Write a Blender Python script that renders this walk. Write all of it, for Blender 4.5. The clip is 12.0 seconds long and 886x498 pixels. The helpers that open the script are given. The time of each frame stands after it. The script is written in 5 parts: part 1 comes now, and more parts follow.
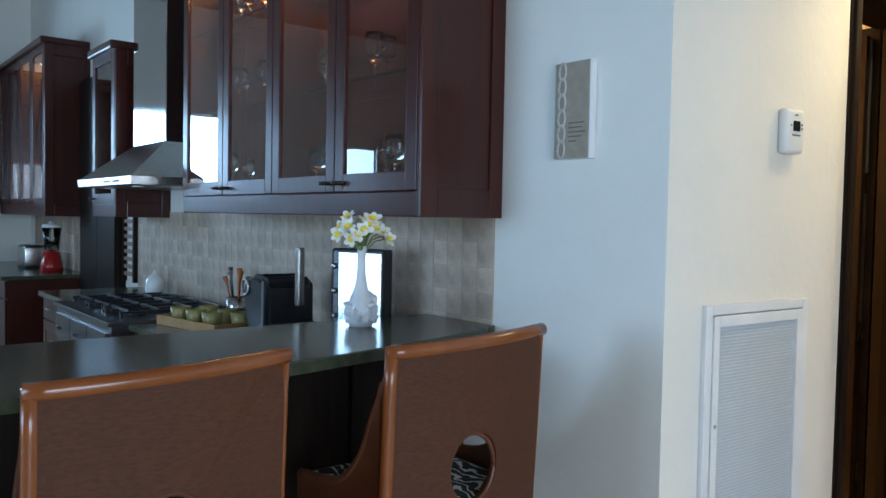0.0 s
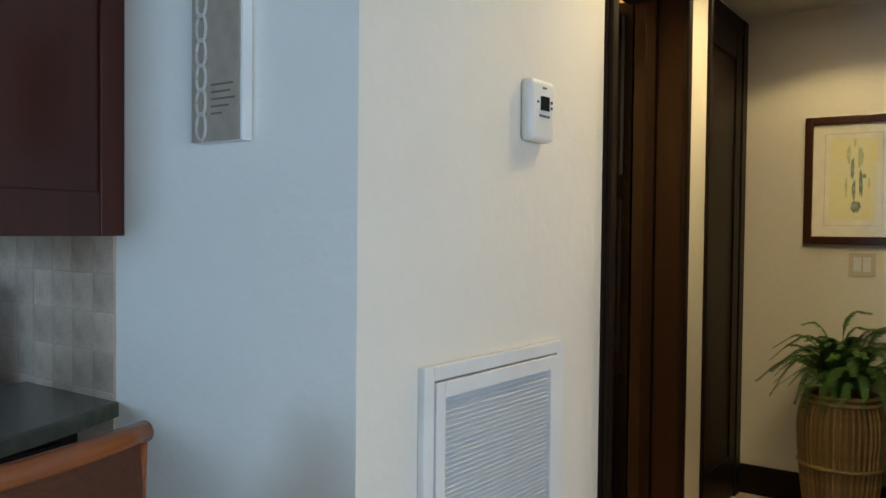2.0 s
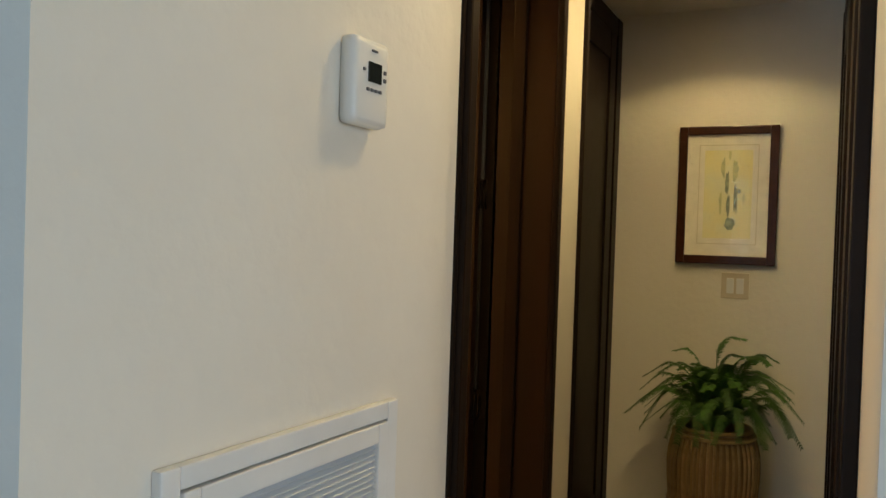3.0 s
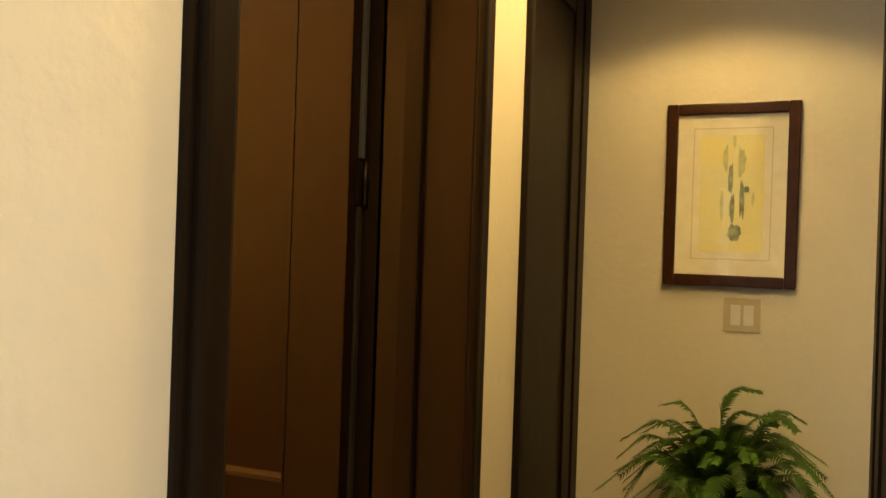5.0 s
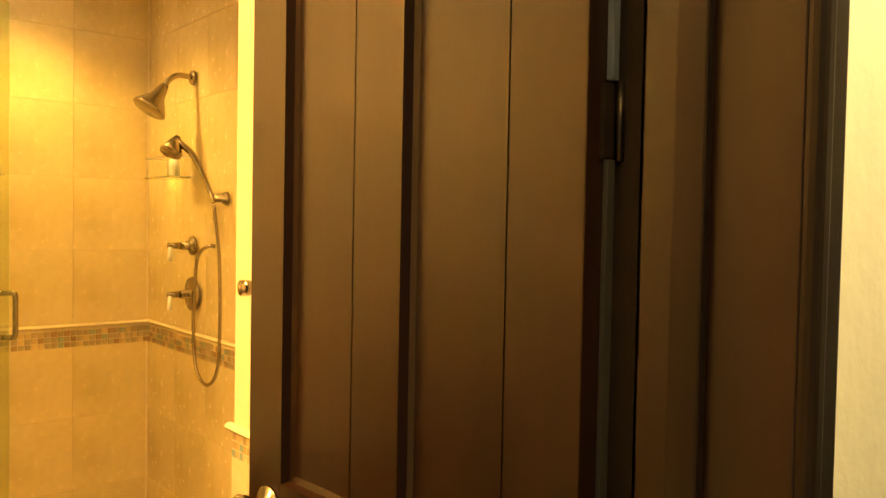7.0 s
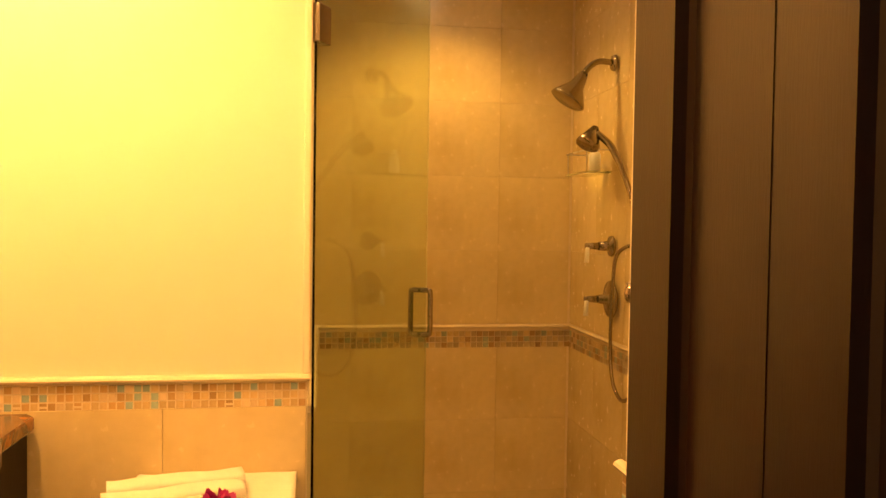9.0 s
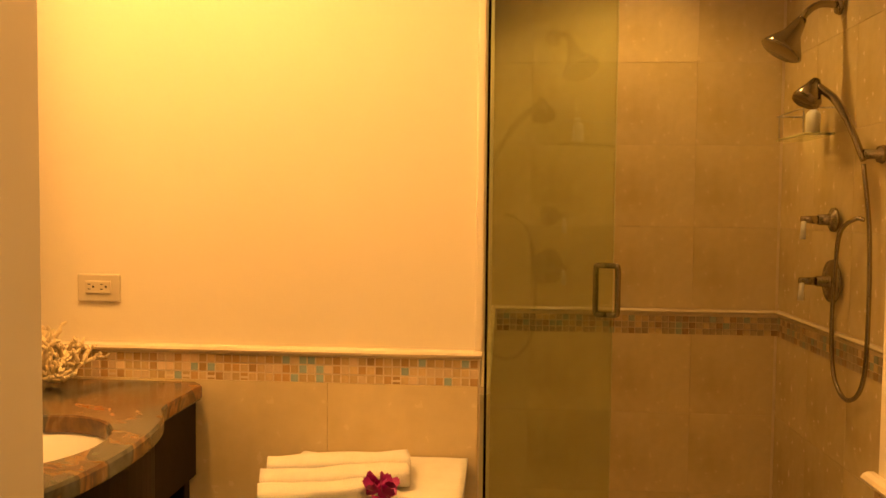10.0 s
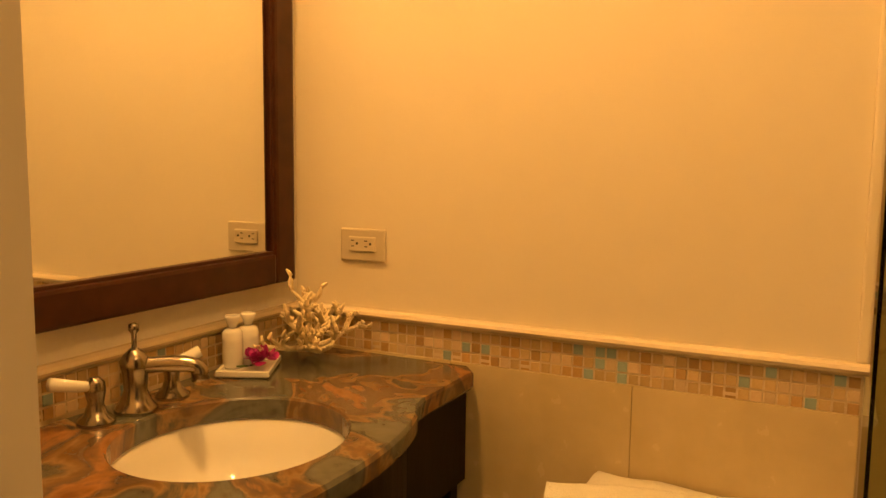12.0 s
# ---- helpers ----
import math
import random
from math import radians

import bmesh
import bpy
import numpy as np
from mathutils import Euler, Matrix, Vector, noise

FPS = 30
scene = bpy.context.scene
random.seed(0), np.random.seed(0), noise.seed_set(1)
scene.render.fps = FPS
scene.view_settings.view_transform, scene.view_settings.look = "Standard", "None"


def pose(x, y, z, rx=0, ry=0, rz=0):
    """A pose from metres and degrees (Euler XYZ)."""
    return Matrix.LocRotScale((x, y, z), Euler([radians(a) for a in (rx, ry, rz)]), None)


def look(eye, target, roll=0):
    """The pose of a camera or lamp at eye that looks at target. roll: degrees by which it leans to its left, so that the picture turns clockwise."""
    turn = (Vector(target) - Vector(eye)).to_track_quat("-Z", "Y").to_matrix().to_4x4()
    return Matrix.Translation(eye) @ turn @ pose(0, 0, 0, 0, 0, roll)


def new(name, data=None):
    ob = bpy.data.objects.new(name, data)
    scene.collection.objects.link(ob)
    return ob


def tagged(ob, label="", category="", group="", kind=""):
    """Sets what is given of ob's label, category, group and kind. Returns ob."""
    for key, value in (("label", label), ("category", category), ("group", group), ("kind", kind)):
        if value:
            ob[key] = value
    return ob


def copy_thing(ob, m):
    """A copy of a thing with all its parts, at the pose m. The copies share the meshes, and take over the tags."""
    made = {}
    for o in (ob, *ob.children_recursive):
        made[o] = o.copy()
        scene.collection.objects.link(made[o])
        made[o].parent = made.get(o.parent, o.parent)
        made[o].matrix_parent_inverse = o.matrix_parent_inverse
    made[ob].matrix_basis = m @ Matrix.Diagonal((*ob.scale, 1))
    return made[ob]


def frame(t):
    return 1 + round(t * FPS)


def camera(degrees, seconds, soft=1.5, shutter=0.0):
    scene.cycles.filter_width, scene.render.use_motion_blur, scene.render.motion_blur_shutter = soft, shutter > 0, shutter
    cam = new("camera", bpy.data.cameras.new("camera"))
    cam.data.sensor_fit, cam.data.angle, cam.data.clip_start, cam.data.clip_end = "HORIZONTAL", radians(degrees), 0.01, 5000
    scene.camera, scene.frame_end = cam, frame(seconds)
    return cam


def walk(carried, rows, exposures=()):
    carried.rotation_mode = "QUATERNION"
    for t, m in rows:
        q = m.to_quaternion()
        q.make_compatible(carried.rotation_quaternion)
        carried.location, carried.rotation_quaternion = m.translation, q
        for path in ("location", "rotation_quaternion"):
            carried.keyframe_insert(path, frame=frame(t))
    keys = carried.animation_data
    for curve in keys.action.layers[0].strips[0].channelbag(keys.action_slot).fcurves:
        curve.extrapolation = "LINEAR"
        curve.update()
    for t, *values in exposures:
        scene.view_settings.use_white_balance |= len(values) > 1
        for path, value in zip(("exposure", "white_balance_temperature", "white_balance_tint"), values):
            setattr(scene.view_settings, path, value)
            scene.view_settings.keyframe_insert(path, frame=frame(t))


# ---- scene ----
cam = camera(58.0, 12.0)
EXPOSURES = [(0, 0.2, 5500, 8), (1.5, 0.0, 5600, 8), (2.5, -0.32, 5900, 9), (3.2, -0.42, 6500, 8), (4.8, 0.08, 8700, 8), (5.5, 0.48, 8200, 5), (6.7, 1.2, 7200, -4), (8.3, 0.65, 7200, 8), (9.0, 0.18, 7400, 19), (9.5, -0.2, 7500, 19), (10.0, -0.45, 7400, 18), (11.0, -0.65, 7200, 15), (12.0, -0.88, 7150, 14)]
PATH = [
    (0, (-1.749, -1.267, 1.282), (-0.506, 0.298, 1.204), 1.1),
    (0.5, (-1.585, -1.175, 1.288), (-0.256, 0.318, 1.208), 0.6),
    (1, (-1.403, -1.056, 1.293), (0.035, 0.333, 1.216), 0.4),
    (1.5, (-1.212, -0.951, 1.300), (0.335, 0.316, 1.238), 0.4),
    (2, (-0.983, -0.852, 1.306), (0.659, 0.289, 1.254), 0.6),
    (2.5, (-0.740, -0.767, 1.318), (0.980, 0.252, 1.273), 1.0),
    (3, (-0.508, -0.676, 1.329), (1.298, 0.183, 1.298), 1.9),
    (3.2, (-0.429, -0.662, 1.333), (1.400, 0.148, 1.294), 2.8),
    (4.8, (0.315, -0.486, 1.349), (2.168, 0.266, 1.346), 2.0),
    (5, (0.386, -0.483, 1.345), (2.218, 0.319, 1.342), 1.9),
    (5.5, (0.559, -0.467, 1.338), (2.311, 0.499, 1.332), 2.1),
    (6, (0.703, -0.430, 1.332), (2.332, 0.730, 1.326), 1.9),
    (6.5, (0.805, -0.377, 1.334), (2.298, 0.954, 1.314), 1.7),
    (6.7, (0.858, -0.356, 1.341), (2.271, 1.059, 1.300), 1.4),
    (8.3, (1.063, -0.196, 1.330), (1.737, 1.686, 1.269), 1.0),
    (8.5, (1.110, -0.157, 1.322), (1.660, 1.765, 1.265), 0.9),
    (9, (1.151, -0.042, 1.308), (1.455, 1.934, 1.245), 0.8),
    (9.5, (1.178, 0.043, 1.285), (1.234, 2.041, 1.208), 0.6),
    (10, (1.166, 0.157, 1.252), (1.020, 2.149, 1.156), 0.6),
    (10.5, (1.155, 0.290, 1.226), (0.797, 2.254, 1.103), 0.6),
    (11, (1.130, 0.397, 1.217), (0.583, 2.314, 1.063), 0.8),
    (11.5, (1.103, 0.478, 1.224), (0.388, 2.336, 1.034), 0.7),
    (12, (1.083, 0.560, 1.237), (0.199, 2.340, 1.013), 0.7),
]
walk(cam, [(t, look(e, g, r)) for t, e, g, r in PATH], EXPOSURES)

# ---- exposure, world and lights ----
scene.view_settings.exposure = 0.0
world = bpy.data.worlds.new("world")
scene.world = world
world.use_nodes = True
wn = world.node_tree
sky = wn.nodes.new("ShaderNodeTexSky")
sky.sky_type = "NISHITA"
sky.sun_disc = False
sky.sun_elevation = radians(50)
sky.sun_rotation = radians(200)
wn.nodes["Background"].inputs[1].default_value = 0.12
wn.links.new(sky.outputs[0], wn.nodes["Background"].inputs[0])


def lamp(name, kind, m, energy, color, **more):
    data = bpy.data.lights.new(name, kind)
    data.energy, data.color = energy, color
    for key, value in more.items():
        if key == "size":
            data.size = value
        if key == "size_y":
            data.shape, data.size_y = "RECTANGLE", value
        if key == "spot":
            data.spot_size = radians(value)
        if key == "blend":
            data.spot_blend = value
        if key == "radius":
            data.shadow_soft_size = value
    ob = new(name, data)
    ob.matrix_world = m
    return ob


WARM = (1.0, 0.505, 0.130)
HALL = (1.0, 0.72, 0.30)
DAY = (0.52, 0.76, 1.0)
lamp("sun", "SUN", pose(-3, -3, 6, 42, 0, -35), 2.5, (1.0, 0.95, 0.88)).data.angle = radians(0.5)
# daylight in the window openings of the living room
lamp("window_daylight", "AREA", look((-5.45, 1.6, 1.35), (0, 1.6, 1.2)), 112, DAY, size=2.6, size_y=1.9)
lamp("window_daylight", "AREA", look((-2.15, 7.65, 1.98), (-2.15, 0, 1.9)), 42, DAY, size=1.15, size_y=0.8)
lamp("window_daylight", "AREA", look((-4.5, 7.65, 1.85), (-4.5, 0, 1.8)), 10, DAY, size=0.55, size_y=0.6)
lamp("window_daylight", "AREA", look((-2.2, -4.45, 1.35), (-1.6, 0, 1.2)), 108, (0.76, 0.88, 1.0), size=2.6, size_y=1.9)
# recessed downlights
lamp("downlight_vanity", "SPOT", look((0.50, 1.26, 2.33), (0.48, 2.05, 0)), 110, WARM, spot=136, blend=0.75, radius=0.05)
lamp("downlight_shower", "SPOT", look((1.62, 2.75, 2.33), (1.62, 2.80, 0)), 35, (0.95, 0.53, 0.115), spot=130, blend=0.7, radius=0.04)
lamp("downlight_entry", "SPOT", look((1.38, 0.74, 2.33), (1.41, 0.72, 0)), 50, WARM, spot=150, blend=0.6, radius=0.04)
lamp("downlight_picture", "SPOT", look((2.58, -0.27, 2.31), (2.62, -0.27, 0)), 14, HALL, spot=138, blend=0.3, radius=0.03)
lamp("downlight_hall", "SPOT", look((1.02, -0.42, 2.31), (1.02, -0.42, 0)), 20, HALL, spot=150, blend=0.8, radius=0.05)
lamp("downlight_hall", "SPOT", look((1.80, -0.42, 2.31), (1.80, -0.42, 0)), 36, HALL, spot=150, blend=0.8, radius=0.05)

# ---- materials ----


def pbr(name, c1, c2=None, scale=6.0, rough=0.5, metal=0.0, bump=0.0, bump_scale=60.0, stretch=(1, 1, 1), detail=5.0, coat=0.0, sharp=None, rand=0.0, wear=0.06, spec=0.5):
    m = bpy.data.materials.new(name)
    m.use_nodes = True
    t = m.node_tree
    p = t.nodes["Principled BSDF"]
    p.inputs["Metallic"].default_value = metal
    p.inputs["Specular IOR Level"].default_value = spec
    p.inputs["Coat Weight"].default_value = coat
    p.inputs["Coat Roughness"].default_value = 0.12
    c2 = c2 or tuple(v * 0.88 for v in c1)
    co = t.nodes.new("ShaderNodeTexCoord")
    mp = t.nodes.new("ShaderNodeMapping")
    mp.inputs["Scale"].default_value = stretch
    t.links.new(co.outputs["Object"], mp.inputs[0])
    n1 = t.nodes.new("ShaderNodeTexNoise")
    n1.inputs["Scale"].default_value, n1.inputs["Detail"].default_value = scale, detail
    t.links.new(mp.outputs[0], n1.inputs["Vector"])
    n2 = t.nodes.new("ShaderNodeTexNoise")
    n2.inputs["Scale"].default_value, n2.inputs["Detail"].default_value = scale * 9, 3.0
    t.links.new(mp.outputs[0], n2.inputs["Vector"])
    r = t.nodes.new("ShaderNodeValToRGB")
    lo, hi = sharp or (0.3, 0.7)
    r.color_ramp.elements[0].position, r.color_ramp.elements[1].position = lo, hi
    r.color_ramp.elements[0].color, r.color_ramp.elements[1].color = (*c1, 1), (*c2, 1)
    t.links.new(n1.outputs[0], r.inputs[0])
    hs = t.nodes.new("ShaderNodeHueSaturation")
    t.links.new(r.outputs[0], hs.inputs["Color"])
    ma = t.nodes.new("ShaderNodeMath")
    ma.operation = "MULTIPLY_ADD"
    ma.inputs[1].default_value, ma.inputs[2].default_value = wear * 2, 1.0 - wear
    t.links.new(n2.outputs[0], ma.inputs[0])
    last = ma
    if rand:
        oi = t.nodes.new("ShaderNodeObjectInfo")
        m2 = t.nodes.new("ShaderNodeMath")
        m2.operation = "MULTIPLY_ADD"
        m2.inputs[1].default_value, m2.inputs[2].default_value = rand * 2, 1.0 - rand
        t.links.new(oi.outputs["Random"], m2.inputs[0])
        m3 = t.nodes.new("ShaderNodeMath")
        m3.operation = "MULTIPLY"
        t.links.new(ma.outputs[0], m3.inputs[0])
        t.links.new(m2.outputs[0], m3.inputs[1])
        last = m3
    t.links.new(last.outputs[0], hs.inputs["Value"])
    t.links.new(hs.outputs[0], p.inputs["Base Color"])
    rr = t.nodes.new("ShaderNodeMath")
    rr.operation = "MULTIPLY_ADD"
    rr.inputs[1].default_value, rr.inputs[2].default_value = rough * 0.3, rough * 0.85
    t.links.new(n2.outputs[0], rr.inputs[0])
    t.links.new(rr.outputs[0], p.inputs["Roughness"])
    if bump:
        n3 = t.nodes.new("ShaderNodeTexNoise")
        n3.inputs["Scale"].default_value, n3.inputs["Detail"].default_value = bump_scale, 4.0
        t.links.new(mp.outputs[0], n3.inputs["Vector"])
        b = t.nodes.new("ShaderNodeBump")
        b.inputs["Strength"].default_value, b.inputs["Distance"].default_value = bump, 0.004
        t.links.new(n3.outputs[0], b.inputs["Height"])
        t.links.new(b.outputs[0], p.inputs["Normal"])
    return m


def clear_glass(name, tint, rough=0.0, ior=1.45):
    m = bpy.data.materials.new(name)
    m.use_nodes = True
    p = m.node_tree.nodes["Principled BSDF"]
    p.inputs["Base Color"].default_value = (*tint, 1)
    p.inputs["Transmission Weight"].default_value = 1.0
    p.inputs["Roughness"].default_value = rough
    p.inputs["IOR"].default_value = ior
    return m


PLASTER = pbr("plaster_cream", (0.80, 0.76, 0.68), (0.76, 0.72, 0.64), 2.5, 0.62, bump=0.5, bump_scale=34, wear=0.02)
BATHWALL = pbr("plaster_bath", (0.82, 0.74, 0.60), (0.78, 0.70, 0.56), 2.0, 0.6, bump=0.2, bump_scale=30, wear=0.02)
CEIL = pbr("ceiling_paint", (0.80, 0.77, 0.70), (0.77, 0.74, 0.67), 3, 0.7, wear=0.02)
# dark brown for unseen living room surfaces, to dim bounce light and reflections
DIMWALL = pbr("dimmed_unseen_wall", (0.13, 0.085, 0.055), (0.09, 0.058, 0.038), 3, 0.6, stretch=(1, 1, 4), bump=0.1)
DIMCEIL = pbr("dimmed_unseen_ceiling", (0.30, 0.25, 0.21), (0.24, 0.20, 0.17), 3, 0.6, stretch=(4, 1, 1), bump=0.1)
DARKWOOD = pbr("dark_stained_wood", (0.019, 0.011, 0.007), (0.011, 0.007, 0.005), 5, 0.45, stretch=(6, 6, 0.5), bump=0.08, bump_scale=80, wear=0.12, spec=0.13)
DOORWOOD = pbr("espresso_door_wood", (0.018, 0.0062, 0.0027), (0.0125, 0.0046, 0.0021), 4, 0.34, stretch=(7, 7, 0.5), bump=0.06, bump_scale=70, wear=0.08, spec=0.37)
CHERRY = pbr("cherry_cabinet_wood", (0.058, 0.0115, 0.006), (0.035, 0.0075, 0.0045), 4, 0.30, stretch=(5, 5, 0.4), bump=0.04, wear=0.12, coat=0.10, spec=0.34)
TILEFLOOR = pbr("floor_travertine", (0.62, 0.55, 0.43), (0.52, 0.45, 0.34), 5, 0.35, bump=0.05, rand=0.06)
GROUT = pbr("grout", (0.42, 0.37, 0.29), None, 30, 0.85)
STEEL = pbr("brushed_steel", (0.55, 0.54, 0.52), (0.48, 0.47, 0.45), 8, 0.28, metal=1.0, stretch=(1, 1, 20))
POLISHED = pbr("polished_steel", (0.50, 0.50, 0.50), (0.46, 0.46, 0.46), 6, 0.07, metal=1.0, wear=0.03)
DARKSTEEL = pbr("dark_brushed_steel", (0.17, 0.17, 0.18), (0.13, 0.13, 0.14), 8, 0.32, metal=1.0, stretch=(1, 1, 20))
NICKEL = pbr("brushed_nickel", (0.36, 0.31, 0.25), (0.34, 0.295, 0.235), 3, 0.24, metal=1.0, wear=0.02)
BRONZE = pbr("dark_bronze", (0.05, 0.035, 0.025), None, 12, 0.35, metal=1.0)
GREENSTONE = pbr("green_granite", (0.034, 0.042, 0.026), (0.070, 0.068, 0.042), 22, 0.19, wear=0.25)
WHITE = pbr("white_paint", (0.80, 0.80, 0.79), None, 5, 0.45, wear=0.02)
WHITEPLASTIC = pbr("white_plastic", (0.78, 0.78, 0.76), (0.74, 0.74, 0.72), 6, 0.35, wear=0.02)
BLACKPLASTIC = pbr("black_plastic", (0.016, 0.016, 0.018), None, 10, 0.3)
TRAV = pbr("travertine_backsplash", (0.54, 0.42, 0.31), (0.36, 0.27, 0.19), 16, 0.5, bump=0.25, bump_scale=90, rand=0.16, wear=0.2)
GROUTK = pbr("pale_grout", (0.45, 0.355, 0.265), (0.40, 0.31, 0.23), 20, 0.85)
BATHTILE = pbr("marble_wall_tile", (0.67, 0.555, 0.355), (0.53, 0.425, 0.24), 3.6, 0.26, detail=10, rand=0.05, wear=0.08)
LEATHER = pbr("caramel_leather", (0.13, 0.040, 0.014), (0.09, 0.027, 0.010), 12, 0.35, bump=0.12, bump_scale=220, coat=0.15)
CANE = pbr("woven_cane", (0.098, 0.036, 0.0155), (0.066, 0.024, 0.010), 60, 0.5, bump=0.5, bump_scale=260, stretch=(1, 1, 3.5), wear=0.25, spec=0.25)
GLASS = clear_glass("cabinet_glass", (0.92, 0.93, 0.92))
SHOWERGLASS = clear_glass("green_shower_glass", (0.78, 0.89, 0.66), ior=1.33)
MIRROR = bpy.data.materials.new("mirror_silver")
MIRROR.use_nodes = True
MIRROR.node_tree.nodes["Principled BSDF"].inputs["Metallic"].default_value = 1.0
MIRROR.node_tree.nodes["Principled BSDF"].inputs["Roughness"].default_value = 0.01
MIRROR.node_tree.nodes["Principled BSDF"].inputs["Base Color"].default_value = (0.9, 0.91, 0.88, 1)


def glow(name, color, strength):
    m = bpy.data.materials.new(name)
    m.use_nodes = True
    p = m.node_tree.nodes["Principled BSDF"]
    p.inputs["Emission Color"].default_value = (*color, 1)
    p.inputs["Emission Strength"].default_value = strength
    return m


LAMPGLOW = glow("lamp_lens", (1.0, 0.72, 0.40), 45.0)

# ---- mesh helpers ----


def box(x0, x1, y0, y1, z0, z1, bevel=0.0, bm=None, m=None):
    bm = bm or bmesh.new()
    mat = Matrix.Translation(((x0 + x1) / 2, (y0 + y1) / 2, (z0 + z1) / 2)) @ Matrix.Diagonal((abs(x1 - x0), abs(y1 - y0), abs(z1 - z0), 1))
    if m:
        mat = m @ mat
    v = bmesh.ops.create_cube(bm, size=1.0, matrix=mat)["verts"]
    if bevel:
        e = list({e for q in v for e in q.link_edges})
        bmesh.ops.bevel(bm, geom=e, offset=bevel, segments=2, affect="EDGES", profile=0.6)
    return bm


def lathe(profile, n=24, bm=None, m=None):
    """A turned shape from (radius, height) pairs."""
    bm = bm or bmesh.new()
    m = m or Matrix()
    rings = []
    for r, z in profile:
        if r < 1e-5:
            rings.append([bm.verts.new(m @ Vector((0, 0, z)))])
        else:
            rings.append([bm.verts.new(m @ Vector((r * math.cos(2 * math.pi * i / n), r * math.sin(2 * math.pi * i / n), z))) for i in range(n)])
    for a, b in zip(rings, rings[1:]):
        for i in range(n):
            j = (i + 1) % n
            if len(a) == 1 and len(b) == 1:
                continue
            if len(a) == 1:
                bm.faces.new((a[0], b[i], b[j]))
            elif len(b) == 1:
                bm.faces.new((a[i], a[j], b[0]))
            else:
                bm.faces.new((a[i], a[j], b[j], b[i]))
    bmesh.ops.recalc_face_normals(bm, faces=bm.faces[:])
    return bm


def tube(points, radius, n=10, bm=None, ends=True):
    """A round bar along points; radius is one number or one for each point."""
    bm = bm or bmesh.new()
    pts = [Vector(p) for p in points]
    rad = radius if isinstance(radius, (list, tuple)) else [radius] * len(pts)
    rings, side = [], None
    for i, p in enumerate(pts):
        d = (pts[min(i + 1, len(pts) - 1)] - pts[max(i - 1, 0)]).normalized()
        if side is None:
            side = d.orthogonal().normalized()
        side = (side - d * side.dot(d)).normalized()
        up = d.cross(side)
        rings.append([bm.verts.new(p + (side * math.cos(2 * math.pi * k / n) + up * math.sin(2 * math.pi * k / n)) * rad[i]) for k in range(n)])
    for a, b in zip(rings, rings[1:]):
        for k in range(n):
            bm.faces.new((a[k], a[(k + 1) % n], b[(k + 1) % n], b[k]))
    if ends:
        bm.faces.new(rings[0][::-1])
        bm.faces.new(rings[-1])
    bmesh.ops.recalc_face_normals(bm, faces=bm.faces[:])
    return bm


def curve_points(points, n=8):
    """A smooth line through points."""
    pts = [Vector(p) for p in points]
    pts = [pts[0] * 2 - pts[1]] + pts + [pts[-1] * 2 - pts[-2]]
    out = []
    for a, b, c, d in zip(pts, pts[1:], pts[2:], pts[3:]):
        for k in range(n):
            t = k / n
            out.append(0.5 * (2 * b + (c - a) * t + (2 * a - 5 * b + 4 * c - d) * t * t + (3 * b - a - 3 * c + d) * t ** 3))
    return out + [pts[-2]]


def slab(outline, z0, z1, bevel=0.0, bm=None):
    """A flat plate with the outline (x, y) between two heights."""
    bm = bm or bmesh.new()
    lo = [bm.verts.new((x, y, z0)) for x, y in outline]
    hi = [bm.verts.new((x, y, z1)) for x, y in outline]
    bm.faces.new(lo[::-1])
    top = bm.faces.new(hi)
    for i in range(len(lo)):
        j = (i + 1) % len(lo)
        bm.faces.new((lo[i], lo[j], hi[j], hi[i]))
    bmesh.ops.recalc_face_normals(bm, faces=bm.faces[:])
    if bevel:
        bmesh.ops.bevel(bm, geom=list(top.edges), offset=bevel, segments=3, affect="EDGES", profile=0.6)
    return bm


def mesh_of(name, bm, material, smooth=False):
    me = bpy.data.meshes.new(name)
    bm.to_mesh(me)
    bm.free()
    me.materials.append(material)
    if smooth:
        for f in me.polygons:
            f.use_smooth = True
    return me


def part(name, bm, material, parent=None, label="", smooth=False):
    ob = new(name, mesh_of(name, bm, material, smooth))
    if parent is not None:
        ob.parent = parent
    if label:
        ob["label"] = label
    return ob


def thing(name, label, category, m=None, group=""):
    ob = new(name)
    ob.empty_display_size = 0.1
    if m is not None:
        ob.matrix_world = m
    return tagged(ob, label, category, group)


def setting(name, bm, material, label="", smooth=False):
    return tagged(part(name, bm, material, None, label, smooth), kind="structure")


PUCKGLOW = glow("puck_lens", (1.0, 0.66, 0.34), 220.0)

# ---- the shell ----
H = 2.36
# floor
fl = setting("floor", box(-5.4, 3.3, -4.4, 7.6, -0.12, -0.006), GROUT, "pale stone tile floor")
# walls: kitchen and bathroom share one
setting("wall_kitchen", box(0, 0.19, 0.18, 7.6, 0, 3.6), PLASTER, "pale plaster kitchen wall")
bm = slab([(0.0, 0.0), (0.876, -0.040), (0.93, -0.040), (0.93, 0.18), (0.0, 0.18)], 0, 3.6)
box(0.93, 1.613, 0.0, 0.18, 2.08, 3.0, bm=bm)
box(1.613, 1.856, 0.0, 0.18, 0, 3.0, bm=bm)
setting("wall_hall", bm, PLASTER, "cream plaster hall wall")
setting("wall_closet", box(0.19, 0.800, 0.18, 0.767, 0, H), BATHWALL, "plaster closet wall beside the bathroom door")
setting("wall_bath_right", box(1.66, 2.29, 0.18, 1.222, 0, H), BATHWALL, "warm plaster bathroom wall")
setting("wall_bath_far", box(0.19, 1.127, 1.75, 3.30, 0, H), BATHWALL, "warm plaster bathroom wall")
